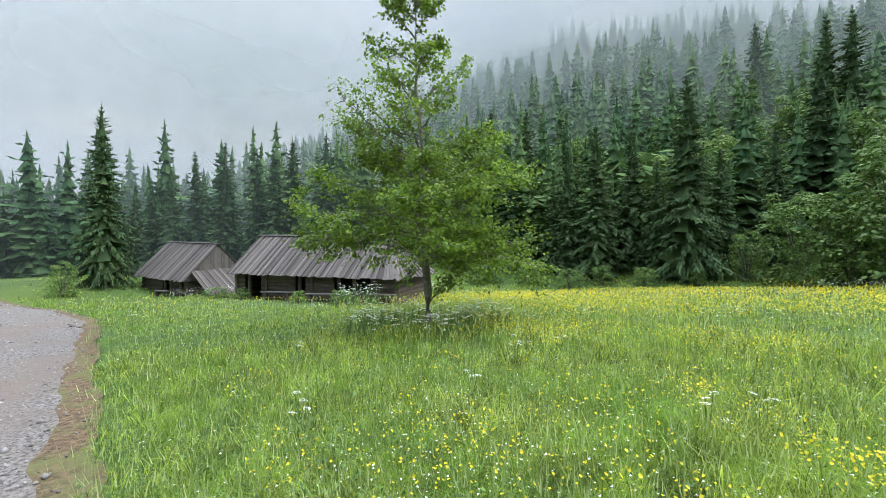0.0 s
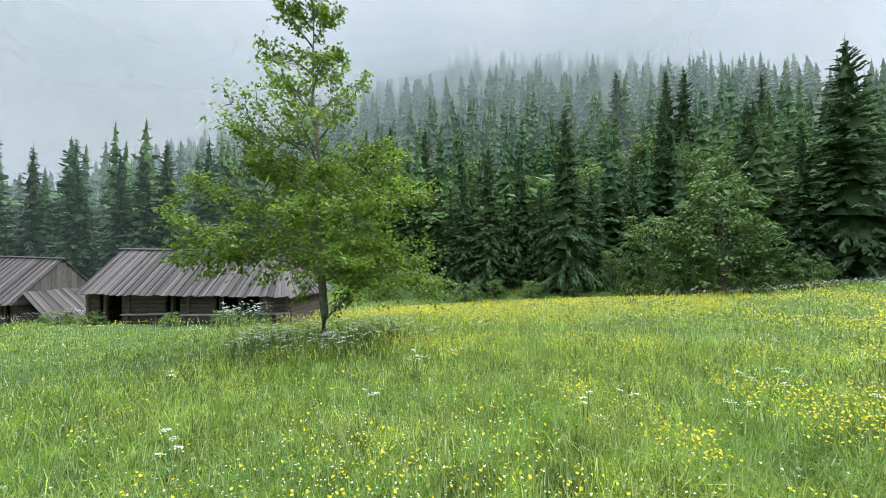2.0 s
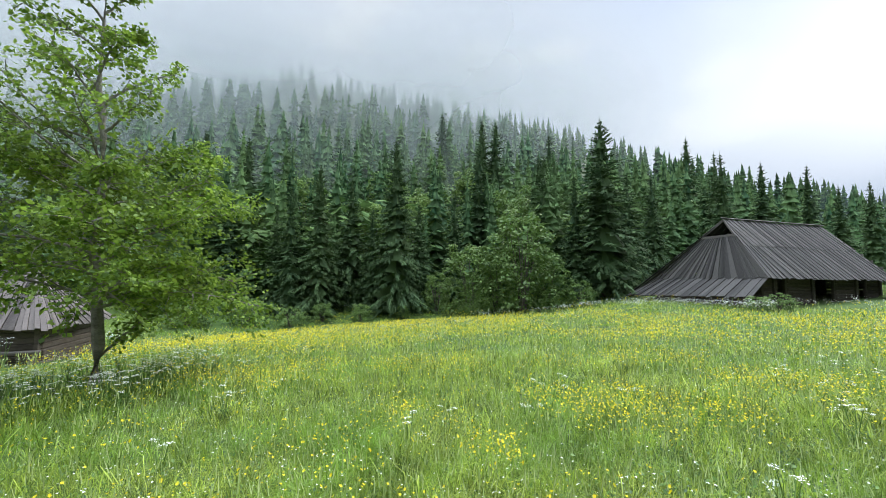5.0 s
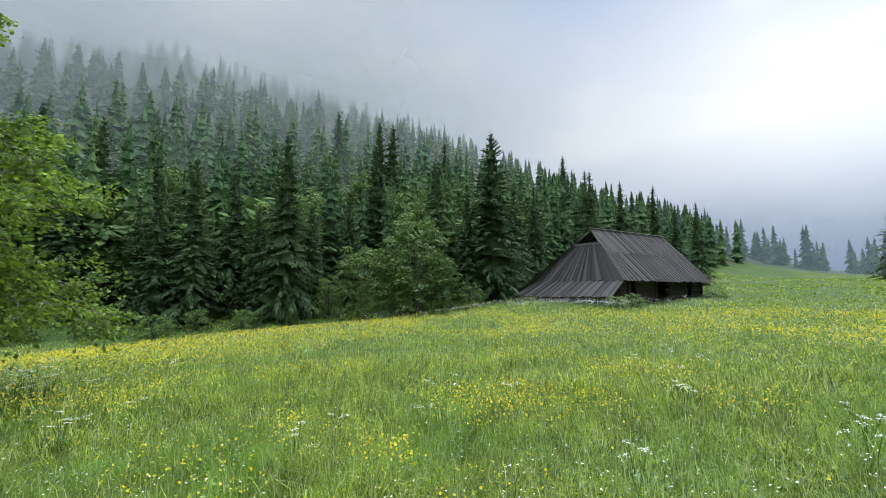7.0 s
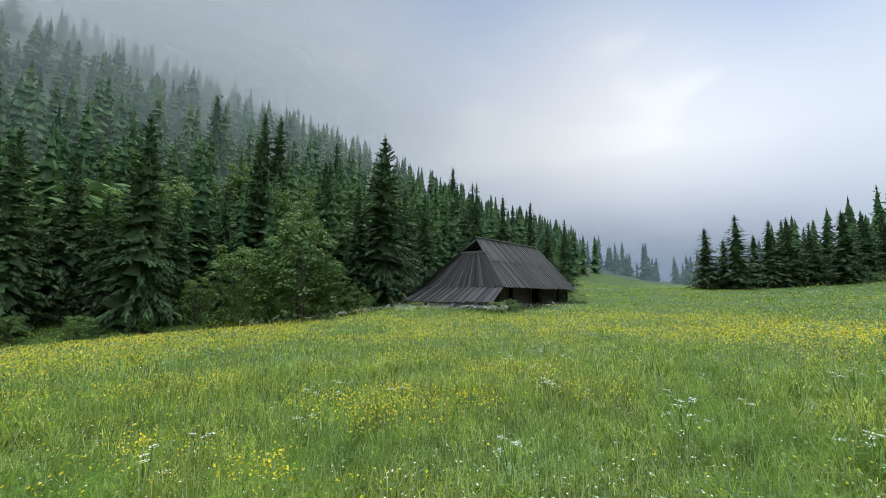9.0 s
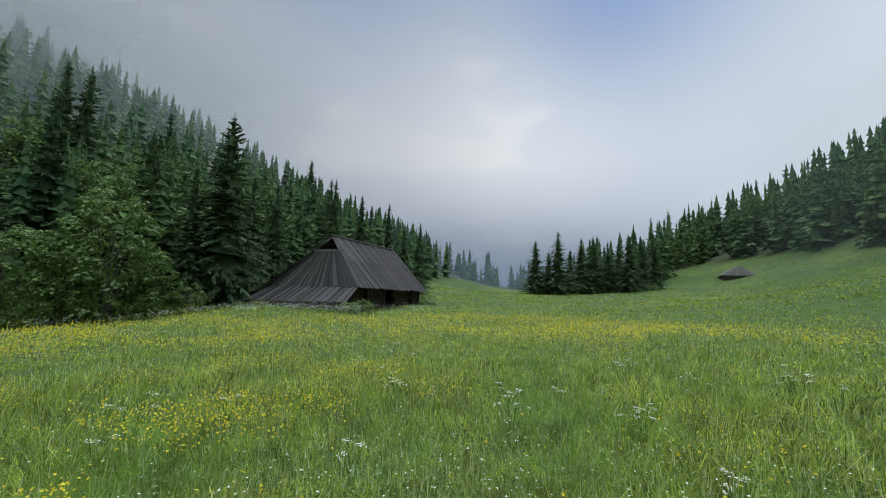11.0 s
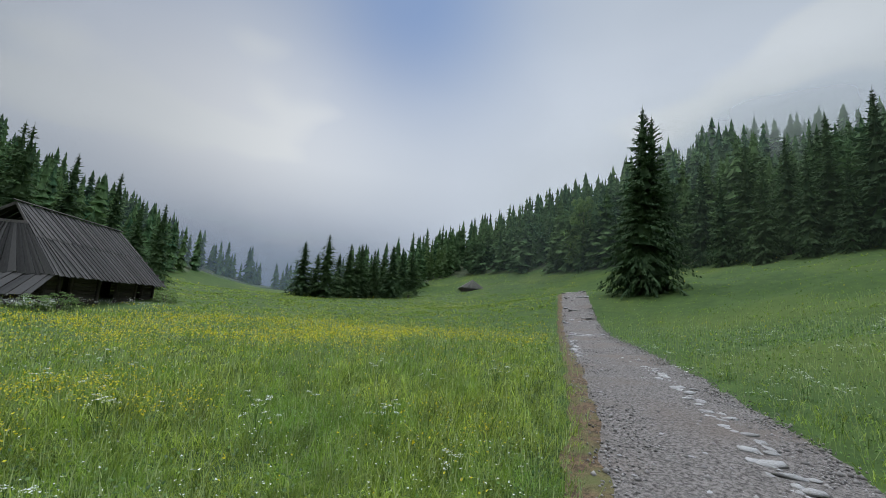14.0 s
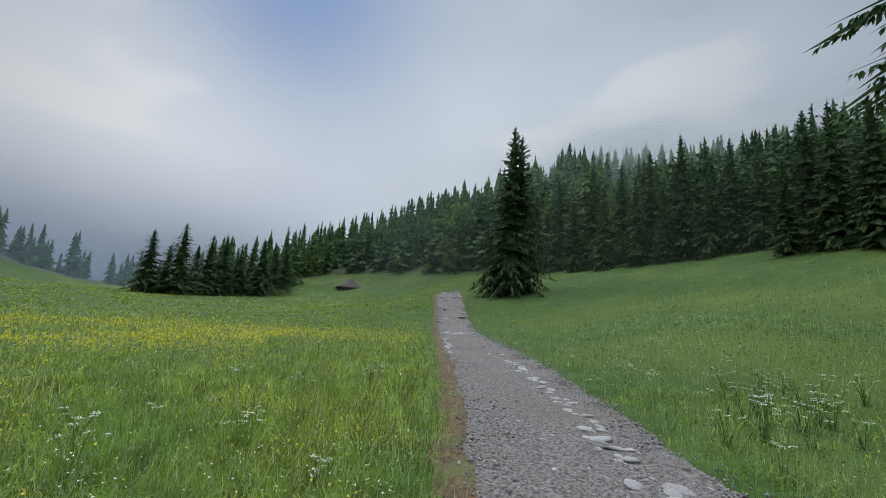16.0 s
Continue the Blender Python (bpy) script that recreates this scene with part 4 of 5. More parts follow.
def big_hut():
    """Dark hut with a steep two-tier roof, a gablet with a smoke hole and a low skirt roof."""
    m = hut_frame((-1.08, 29.98), (0.55, 0.835), 1.8)
    if (m.to_3x3() @ Vector((0, 1, 0))).x > 0:
        m = m @ Matrix.Diagonal((1, -1, 1, 1))
    hut = thing("shepherd_hut", "dark weathered wooden hut with steep two-tier board roof and smoke hole", "hut", "shepherd huts", m)
    L, W1, W2, H = 11.3, 3.97, 5.9, 3.91
    end = -0.17
    a0 = 1.83
    low = -1.35
    r0, r1 = Vector((a0, W1, H)), Vector((L, W1, 3.75 + end * 0))
    e0, e1 = Vector((0, 0, 0)), Vector((L, 0, end))
    # right slope in two tiers, the upper lapping over the lower
    t = 0.52
    m0, m1 = e0.lerp(r0, t), e1.lerp(r1, t)
    up = Vector((0, 0, 0.05))
    roof_face(hut, e0.lerp(e1, a0 / L), e1, Vector((a0, m0.y, m0.z)), m1, 0.2, M_DARKROOF, 31)
    roof_face(hut, e0, e0.lerp(e1, a0 / L), m0, Vector((a0, m0.y, m0.z)), 0.2, M_DARKROOF, 32)
    roof_face(hut, Vector((a0, m0.y, m0.z)) + up, m1 + up, r0 + up, r1 + up, 0.2, M_DARKROOF, 33, over=0.15)
    roof_face(hut, m0 + up, Vector((a0, m0.y, m0.z)) + up, r0 + up - Vector((0.05, 0, 0.05)), r0 + up, 0.2, M_DARKROOF, 34, over=0.15)
    # left slope, longer and lower
    l0, l1 = Vector((-1.3, W1 + W2, low)), Vector((L, W1 + W2, low))
    roof_face(hut, l1, Vector((a0, l0.y, low)), r1, r0, 0.26, M_DARKROOF, 35)
    roof_face(hut, Vector((a0, l0.y, low)), l0, r0, r0 - Vector((0.05, 0, 0.05)), 0.26, M_DARKROOF, 36)
    # front hip under the smoke hole, then the skirt
    vz = 2.75
    s = vz / H
    g0 = Vector((a0 * s, W1 * s, vz))
    k = (H - vz) / (H - low)
    g1 = Vector((a0 - (a0 + 1.3) * k, W1 + W2 * k, vz))
    g1.x = g0.x
    kb = (H - 0) / (H - low)
    f1 = Vector((0.0, W1 + W2 * kb, 0.0))
    roof_face(hut, f1, e0, g1, g0, 0.22, M_DARKROOF, 37, over=0.1)
    roof_face(hut, l0, Vector((-1.3, -0.02, -1.12)), f1 + Vector((0.05, 0.1, -0.06)), Vector((0.05, 0, -0.06)), 0.32, M_DARKROOF, 38, over=0.06)
    # smoke hole: dark plate for the shade inside, framing board on each side
    bm = bmesh.new()
    q = [bm.verts.new(p) for p in (g0 + Vector((1.6, 0.1, 0.0)), g1 + Vector((1.6, -0.1, 0.0)), r0 + Vector((1.6, 0, -0.1)))]
    bm.faces.new(q)
    bmesh.ops.solidify(bm, geom=bm.faces[:], thickness=0.03)
    part("smoke_hole_shade", bm, M_INSIDE, hut)
    for a, b, nm in ((g0, r0, "verge_board"), (g1, r0, "verge_board"), (g0, g1, "sill_board")):
        d = b - a
        mm = Matrix.Translation((a + b) / 2 + Vector((-0.06, 0, 0.03))) @ d.to_track_quat("X", "Z").to_matrix().to_4x4()
        box_part(nm, (d.length + 0.1, 0.05, 0.16), mm, M_BOARD, hut, 0.008)
    rm, rd = (r0 + r1) / 2, r1 - r0
    box_part("ridge_board", (rd.length + 0.5, 0.16, 0.06), Matrix.Translation(rm + Vector((-0.1, -0.06, 0.16))) @ rd.to_track_quat("X", "Z").to_matrix().to_4x4() @ pose(0, 0, 0, 25, 0, 0), M_DARKROOF, hut, 0.01)
    # walls and posts under the right eave
    z0, z1 = -2.0, 0.1
    log_wall(hut, (0.3, 0.75), (L - 0.4, 0.75), z0, z1, M_DARKLOG, [(1.4, 2.2, -3, 1), (4.6, 6.4, -3, 1), (8.6, 9.4, -3, 1)], 0.24, 41)
    log_wall(hut, (0.3, 0.75), (0.3, W1 + W2 - 1.6), z0, z1 - 0.4, M_DARKLOG, (), 0.24, 42)
    log_wall(hut, (L - 0.4, 0.75), (L - 0.4, W1 + W2 - 1.2), z0, z1, M_DARKLOG, (), 0.24, 43)
    log_wall(hut, (0.3, W1 + W2 - 1.4), (L - 0.4, W1 + W2 - 1.4), z0 - 0.4, z1 - 0.9, M_DARKLOG, (), 0.24, 44)
    for x in (1.35, 2.25, 4.55, 6.45, 8.55, 9.45, L - 0.4, 0.35):
        post(hut, x, 0.65, z0, z1 + 0.05, M_DARKLOG, 0.17)
    box_part("inner_wall", (L - 1.5, 0.05, 2.0), pose(L / 2, 3.5, -1.0), M_INSIDE, hut, 0.0)
    box_part("ceiling_boards", (L - 1.2, 5.0, 0.05), pose(L / 2, 3.3, 0.15), M_INSIDE, hut, 0.0)
    box_part("floor_boards", (L - 1.2, 5.0, 0.05), pose(L / 2, 3.3, -1.75), M_INSIDE, hut, 0.0)
    # far gable
    n = 20
    for i in range(n):
        y = (W1 + W2) * (i + 0.5) / n
        top = H * y / W1 if y < W1 else H - (H - low) * (y - W1) / W2
        bottom = min(0.0, top - 0.1)
        box_part("gable_board", (0.03, (W1 + W2) / n * 0.96, top * 0.95 - bottom), pose(L - 0.2, y, (top * 0.95 + bottom) / 2), M_BOARD, hut, 0.004)
    return hut


def far_hut():
    p = spot(-45.4, 97)
    m = pose(p.x, p.y, p.z + 0.3, 0, 0, 52)
    hut = thing("shepherd_hut", "small distant grey hut with a board roof on the far slope", "hut", "shepherd huts", m)
    L, W, H = 8.6, 5.2, 1.9
    roof_face(hut, (-L / 2, -W / 2, -0.2), (L / 2, -W / 2, -0.2), (-L / 2 + 0.4, 0, H - 0.3), (L / 2 - 2.2, 0, H - 0.3), 0.3, M_FARROOF, 51)
    roof_face(hut, (L / 2, W / 2, -0.2), (-L / 2, W / 2, -0.2), (L / 2 - 2.2, 0, H - 0.3), (-L / 2 + 0.4, 0, H - 0.3), 0.3, M_FARROOF, 52)
    roof_face(hut, (-L / 2, W / 2, -0.2), (-L / 2, -W / 2, -0.2), (-L / 2 + 0.4, 0.05, H - 0.3), (-L / 2 + 0.4, 0, H - 0.3), 0.3, M_FARROOF, 53)
    roof_face(hut, (L / 2, -W / 2, -0.2), (L / 2, W / 2, -0.2), (L / 2 - 2.2, 0, H - 0.3), (L / 2 - 2.2, 0.05, H - 0.3), 0.3, M_FARROOF, 54)
    for s in (-1, 1):
        log_wall(hut, (-L / 2 + 0.4, s * (W / 2 - 0.4)), (L / 2 - 0.4, s * (W / 2 - 0.4)), -1.1, -0.05, M_LOG, (), 0.25, 55)
        log_wall(hut, (s * (L / 2 - 0.4), -W / 2 + 0.4), (s * (L / 2 - 0.4), W / 2 - 0.4), -1.1, -0.05, M_LOG, (), 0.25, 56)
    return hut


long_hut()
small_hut()
big_hut()
far_hut()

# ---------------- the broadleaf tree and the bushes ----------------


def leaf_cloud(places, size, seed, droop=0.3):
    """Pointed leaves at the given places, each two triangles folded on its rib."""
    rnd = np.random.RandomState(seed)
    n = len(places)
    a, tilt, s = rnd.rand(n) * 6.283, rnd.uniform(-0.9, 0.5, n) - droop, size * rnd.uniform(0.65, 1.3, n)
    d = np.stack([np.cos(a) * np.cos(tilt), np.sin(a) * np.cos(tilt), np.sin(tilt)], -1)
    side = np.stack([-np.sin(a), np.cos(a), rnd.uniform(-0.5, 0.5, n)], -1)
    return leaves_along(np.asarray(places), d, side, s)


def leaves_along(p, d, side, s):
    """Leaves of length s from p along d, spread along side and folded on the rib."""
    up = np.cross(d, side)
    v = np.stack([p, p + d * (s * 0.5)[:, None] + side * (s * 0.36)[:, None] + up * (s * 0.1)[:, None], p + d * s[:, None],
                  p + d * (s * 0.5)[:, None] - side * (s * 0.36)[:, None] + up * (s * 0.1)[:, None]], 1).reshape(-1, 3)
    k = np.arange(len(p))[:, None] * 4
    return v, np.concatenate([k + [0, 1, 2], k + [0, 2, 3]], 0)


def broadleaf():
    """Slim young tree with a grey stem, boughs in loose layers and bright foliage."""
    base = spot(80.7, 9.7)
    tree = thing("broadleaf_tree", "young broadleaf tree with grey trunk and bright green leaves", "tree", "", Matrix.Translation(base))
    rnd = random.Random(11)
    to_eye = Vector((-base.x, -base.y, 0)).normalized()
    right = Vector((-to_eye.y, to_eye.x, 0))      # to the right as seen from the track
    H = 9.6
    lean = -right * 0.3
    stem = [Vector((0, 0, -0.3)), Vector((0, 0, 0.1))] + [lean * ((h / H) ** 1.3) + right * 0.05 * math.sin(h * 1.9) + Vector((0, 0, h)) for h in (0.8, 1.6, 2.6, 3.6, 4.6, 5.6, 6.6, 7.6, 8.6, H)]
    part("trunk", taper(bmesh.new(), stem, [0.16, 0.125, 0.10, 0.092, 0.082, 0.072, 0.06, 0.048, 0.036, 0.025, 0.014, 0.006], 10), M_BIRCHBARK, tree, "grey-brown bark with pale patches")
    twigs = []
    limbs = [bmesh.new(), bmesh.new()]

    def stem_at(h):
        for a, b in zip(stem, stem[1:]):
            if a.z <= h <= b.z:
                return a.lerp(b, (h - a.z) / (b.z - a.z))
        return stem[-1]

    def bough(p, d, length, r, level, h, sag=0.0):
        n = 6 if level == 0 else 4
        pts, q = [p], p
        for i in range(n):
            d = (d + Vector((rnd.uniform(-0.2, 0.2), rnd.uniform(-0.2, 0.2), rnd.uniform(-0.1, 0.1) - sag))).normalized()
            q = q + d * length / n
            pts.append(q)
        if level < 2:
            taper(limbs[level], pts, [r * (1 - 0.85 * i / n) for i in range(n + 1)], 6 if level == 0 else 3)
        for i in range(1, n + 1):
            if level == 2:
                break
            if level == 0 and i < 2:
                continue
            along = (pts[i] - pts[i - 1]).normalized()
            flat = Vector((-along.y, along.x, 0)).normalized()
            for side in (-1, 1):
                # side shoots spread in the bough's own flat layer
                out = (along * rnd.uniform(0.45, 0.8) + flat * side * rnd.uniform(0.3, 0.9) + Vector((0, 0, rnd.uniform(-0.6, 0.65)))).normalized()
                share = rnd.uniform(0.26, 0.46) * (1.3 - 0.11 * i) if level == 0 else rnd.uniform(0.35, 0.6)
                bough(pts[i].lerp(pts[i - 1], rnd.random() * 0.6), out, length * share, r * 0.42, level + 1, h, sag * 0.5)
        if level >= 1:
            twigs.append((pts, h))

    h, k = 1.55, 0
    while h < 9.2:
        reach = np.interp(h, [1.4, 1.8, 2.4, 3.0, 3.6, 4.2, 5.0, 6.0, 7.0, 8.0, 9.6], [1.9, 2.5, 2.55, 2.3, 1.9, 1.6, 1.4, 1.3, 1.1, 0.85, 0.25])
        a = k * 2.4 + rnd.uniform(-0.4, 0.4)
        rise = np.interp(h, [1.5, 3.0, 5.0, 9.0], [0.25, 0.42, 0.75, 1.2]) + rnd.uniform(-0.1, 0.15)
        d = Vector((math.cos(a), math.sin(a), rise)).normalized()
        bough(stem_at(h), d, reach * rnd.uniform(0.6, 1.15), 0.02 + 0.018 * (1 - h / H), 0, h, 0.055 if h < 4 else 0.01)
        h += rnd.uniform(0.07, 0.13) if h < 4 else rnd.uniform(0.15, 0.31)
        k += 1
    # a long airy bough reaching out to one side near the middle, low hanging boughs and a spur
    for z, rise, reach in ((3.9, 0.55, 2.5), (4.5, 0.5, 2.3), (4.2, 0.75, 2.0)):
        bough(stem_at(z), (-right + to_eye * rnd.uniform(-0.3, 0.3) + Vector((0, 0, rise))).normalized(), reach, 0.03, 0, 5)
    for z, along, reach in ((2.1, -right + to_eye * 0.3, 2.7), (1.7, right + to_eye * 0.35, 2.6), (1.9, right - to_eye * 0.2, 2.6), (1.5, right + to_eye * 0.7, 2.2)):
        bough(stem_at(z), (along + Vector((0, 0, 0.32))).normalized(), reach, 0.035, 0, 3, 0.1)
    bough(stem_at(0.6), (right * 0.8 + Vector((0, 0, 0.9))).normalized(), 1.0, 0.03, 0, 6)
    part("bough", limbs[0], M_BIRCHBARK, tree)
    tagged(part("twig_work", limbs[1], M_BIRCHBARK, tree), kind="stuff")
    p, d, side, size = [], [], [], []
    for pts, h in twigs:
        airy = h > 4.0
        if rnd.random() < (0.25 if airy else 0.06):
            continue
        for i in range(1, len(pts)):
            along = (pts[i] - pts[i - 1]).normalized()
            flat = Vector((-along.y, along.x, rnd.uniform(-0.25, 0.25))).normalized()
            for s in (-1, 1, 0):
                if rnd.random() < (0.6 if airy else 0.08):
                    continue
                out = (along * rnd.uniform(0.3, 0.9) + flat * s * rnd.uniform(0.5, 1.0) + Vector((0, 0, rnd.uniform(-0.9, 0.4)))).normalized()
                p.append(pts[i].lerp(pts[i - 1], rnd.random()) + Vector((rnd.gauss(0, 0.05), rnd.gauss(0, 0.05), rnd.gauss(0, 0.05))))
                d.append(out)
                side.append((out.cross(Vector((rnd.gauss(0, 0.7), rnd.gauss(0, 0.7), 1.0)))).normalized())
                size.append(rnd.uniform(0.06, 0.11))
    v, f = leaves_along(np.array(p), np.array(d), np.array(side), np.array(size))
    part_mesh("crown", mesh_from("crown", v, f, M_LEAF), tree, "loose bright green leaves")
    return tree


def bush_mesh(seed, boughs, leaves, size, aspect):
    """Unit bush, 1 m high and about 1 m in radius: leafy clumps in overlapping layers round an uneven dome."""
    rnd = np.random.RandomState(seed)
    h = np.sort(rnd.rand(boughs)) * 0.94
    a = np.arange(boughs) * 2.39996 + rnd.uniform(-0.5, 0.5, boughs)
    dome = np.sqrt(np.maximum(0.02, 1 - ((h - 0.36) / 0.68) ** 2)) * (1 + 0.16 * np.sin(2 * a + seed) + 0.10 * np.sin(5 * a + 7 * h))
    r = dome * rnd.uniform(0.5, 0.92, boughs)
    c = np.stack([np.cos(a) * r, np.sin(a) * r, h * aspect], -1)
    wide = rnd.uniform(0.16, 0.30, boughs) * (1.1 - 0.4 * h)
    pick = rnd.randint(0, boughs, leaves)
    d = rnd.normal(size=(leaves, 3))
    d /= np.linalg.norm(d, axis=1)[:, None]
    d[:, 2] = np.where(rnd.rand(leaves) < 0.75, np.abs(d[:, 2]), d[:, 2])
    p = c[pick] + d * (wide[pick] * rnd.uniform(0.6, 1.05, leaves))[:, None] * (1.15, 1.15, 0.75)
    keep = p[:, 2] > 0
    p, d, n = p[keep], d[keep], int(keep.sum())
    # leaves lie like tiles over each clump, tips outwards and down
    normal = d + np.array([0, 0, 0.6]) + rnd.normal(size=(n, 3)) * 0.35
    normal /= np.linalg.norm(normal, axis=1)[:, None]
    side = np.cross(normal, rnd.normal(size=(n, 3)))
    side /= np.linalg.norm(side, axis=1)[:, None]
    v, f = leaves_along(p, np.cross(side, normal), side, size * rnd.uniform(0.65, 1.35, n))
    return mesh_from("crown", v / (1, 1, aspect), f, M_BUSH)


def bush_stems(seed):
    rnd = random.Random(seed)
    bm = bmesh.new()
    for i in range(7):
        a = i * 0.9 + rnd.uniform(-0.3, 0.3)
        r = rnd.uniform(0.25, 0.55)
        taper(bm, [Vector((0.04 * math.cos(a), 0.04 * math.sin(a), -0.08)), Vector((r * 0.4 * math.cos(a), r * 0.4 * math.sin(a), 0.35)), Vector((r * math.cos(a), r * math.sin(a), 0.75))], [0.022, 0.016, 0.006], 5)
    me = bpy.data.meshes.new("stem")
    bm.to_mesh(me)
    bm.free()
    me.materials.append(M_BARK)
    return me


BUSHES = [(bush_mesh(i, 34 + 4 * i, 2200, 0.09, 1.4), bush_stems(i)) for i in range(4)]
SAPLINGS = [(bush_mesh(10 + i, 84 + 8 * i, 4600, 0.083, 2.6), bush_stems(i)) for i in range(4)]


def bush(az, d, height, radius, kind, label="leafy green bush at the forest edge", group="bushes at the forest edge"):
    p = spot(az, d)
    ob = thing("bush", label, "bush", group, Matrix.Translation(p) @ pose(0, 0, 0, 0, 0, az * 37 % 360) @ Matrix.Diagonal((radius, radius, height, 1)))
    crown, stem = (SAPLINGS if height > 3.5 else BUSHES)[kind % 4]
    part_mesh("crown", crown, ob)
    part_mesh("stem", stem, ob, "thin brown branching stem")
    return ob


broadleaf()
for i, (az, d, h, r) in enumerate([(29.6, 35, 8.6, 3.3), (37.0, 34.5, 6.0, 2.5), (33.3, 34.8, 5.4, 2.0), (36.6, 33, 3.6, 0.9), (26.2, 36, 4.4, 1.9), (41.5, 36, 3.4, 1.5),
                                   (61.0, 33, 1.6, 1.2), (66.0, 34, 2.0, 1.3), (52.0, 34, 1.4, 1.0), (46.2, 34, 1.1, 0.6), (22.0, 35.5, 2.2, 1.3), (72.5, 34, 2.4, 1.6), (57.0, 34.5, 1.5, 1.0)]):
    bush(az, d, h, r, i)
for i, (az, d, h, r) in enumerate([(64, 47, 8.5, 3.2), (56, 50, 8.5, 3.4), (51, 46, 9, 3.0), (44.5, 47, 10, 3.3), (42, 56, 10, 3.6), (31, 46, 11, 3.4), (24, 47, 7.5, 2.8),
                                   (59.5, 56, 10.5, 3.8), (48.5, 58, 11.5, 4.0), (36.5, 60, 12, 4.0), (75, 52, 10, 3.4), (-60.5, 86, 15, 3.4)]):
    bush(az, d, h, r, i, "light green broadleaf tree among the spruces", "broadleaf trees in the forest")
bush(-36.8, 82, 1.3, 1.6, 2, "low dark bush on the far meadow", "bushes on the far meadow")
bush(121.5, 36, 2.3, 0.9, 1, "slender young tree beside the meadow", "bushes by the track")
for i, (az, d, h, r) in enumerate([(107.5, 29.5, 0.7, 0.9), (104.8, 27.2, 0.7, 0.6), (98.0, 23.8, 0.7, 0.5), (92.5, 22.2, 0.8, 0.7), (-7.6, 38.5, 0.9, 1.0), (1.2, 29.0, 1.0, 0.8), (3.0, 28.2, 0.8, 0.8)]):
    bush(az, d, h, r, i + 1, "low clump of nettles and weeds against the hut wall", "weeds by the huts")

# ---------------- grass and flowers ----------------
HUT_SPOTS = [((-24.3, -2.6), 5.2), ((-22.3, 1.2), 2.6), ((-26.6, -6.4), 3.2), ((-34.6, -12.6), 3.6), ((0.0, 34.3), 5.0), ((-4.5, 35.0), 4.5), ((3.2, 38.5), 3.0)]


def meadow_places(n, seed, near, far, shaped=1.0):
    """Places on the meadow, thinning out with the distance from the track's bend."""
    rnd = np.random.RandomState(seed)
    d = near * (far / near) ** (rnd.rand(n) ** shaped)
    a = np.radians(rnd.uniform(-118, 134, n))
    xy = np.stack([-np.sin(a) * d, np.cos(a) * d], -1)
    keep = ~on_track(xy + rnd.normal(size=(n, 2)) * 0.05)
    for (x, y), r in HUT_SPOTS:
        keep &= ((xy - (x, y)) ** 2).sum(-1) > (r * 0.75) ** 2
    return xy[keep], d[keep], rnd


def grass():
    """Bent blades close by, single slivers further off; the two are one body of grass."""
    vs, fs, base = [], [], 0
    for count, seed, near, far, shaped, thick in ((250000, 1, 0.75, 9, 0.85, 0.0), (430000, 2, 8, 130, 0.85, 1.0)):
        # blades stand in tufts and spread outwards from them
        tufts, td, rnd = meadow_places(count // 14, seed, near, far, shaped)
        pick = np.repeat(np.arange(len(tufts)), 14)
        off = rnd.normal(size=(len(pick), 2)) * (0.035 + 0.006 * td[pick])[:, None]
        xy, d = tufts[pick] + off, td[pick]
        vigour = rnd.uniform(0.55, 1.35, len(tufts))[pick]
        keep = (rnd.rand(len(xy)) < 0.55 + 0.6 * wave(xy, 1.3, 3)) & ~on_track(xy)
        # fewer pale blades above the track: the slope darkens as if in shade
        keep &= (rnd.rand(len(xy)) < 0.28) | (xy @ TRACK_V > -1.5)
        keep &= np.hypot(*xy.T) < np.interp(np.degrees(np.arctan2(-xy[:, 0], xy[:, 1])), WOOD_AZ, WOOD_D) + 3
        xy, d, off, vigour = xy[keep], d[keep], off[keep], vigour[keep]
        n = len(xy)
        tall = (0.14 + 0.20 * wave(xy, 0.55, 4) * rnd.uniform(0.5, 1.2, n)) * vigour + 0.12 * rnd.rand(n) ** 4
        tall *= (0.62 if thick else 1.0) * (0.7 + 0.6 * wave(xy, 3.0, 5))
        tall = np.where(on_track(xy, 0.35), tall * 0.5, tall) * np.where(xy @ TRACK_V < -2.3, 0.62, 1.0)
        width = np.maximum(0.0034, (0.0012 if thick else 0.0008) * d) * rnd.uniform(0.6, 1.5, n)
        a, lean_a = rnd.rand(n) * 6.283, np.arctan2(off[:, 1], off[:, 0]) + rnd.normal(size=n) * 0.8
        lean = tall * (rnd.uniform(0.1, 1.6, n) if thick else rnd.uniform(0.15, 1.5, n))
        side = np.stack([np.cos(a), np.sin(a), np.zeros(n)], -1) * width[:, None]
        off = np.stack([np.cos(lean_a), np.sin(lean_a), np.zeros(n)], -1) * lean[:, None]
        foot = np.c_[xy, heights(xy) - 0.02]
        up = np.array([0, 0, 1.0])
        tip = foot + off + up * (tall * (1.0 - 0.3 * np.minimum(lean / tall, 1.4) ** 2))[:, None]
        if thick:
            v = np.stack([foot - side, foot + side, tip], 1).reshape(-1, 3)
            f = np.arange(3 * n).reshape(-1, 3)
        else:
            mid = foot + off * 0.35 + up * (tall * 0.68)[:, None]
            v = np.stack([foot - side, foot + side, mid + side * 0.8, mid - side * 0.8, tip], 1).reshape(-1, 3)
            k = np.arange(n)[:, None] * 5
            f = np.concatenate([k + [0, 1, 2], k + [0, 2, 3], k + [3, 2, 4]], 0)
        vs.append(v)
        fs.append(f + base)
        base += len(v)
    return tagged(new("grass", mesh_from("grass", np.concatenate(vs), np.concatenate(fs), M_GRASS)), "lush green uncut meadow grass", "grass", kind="stuff")


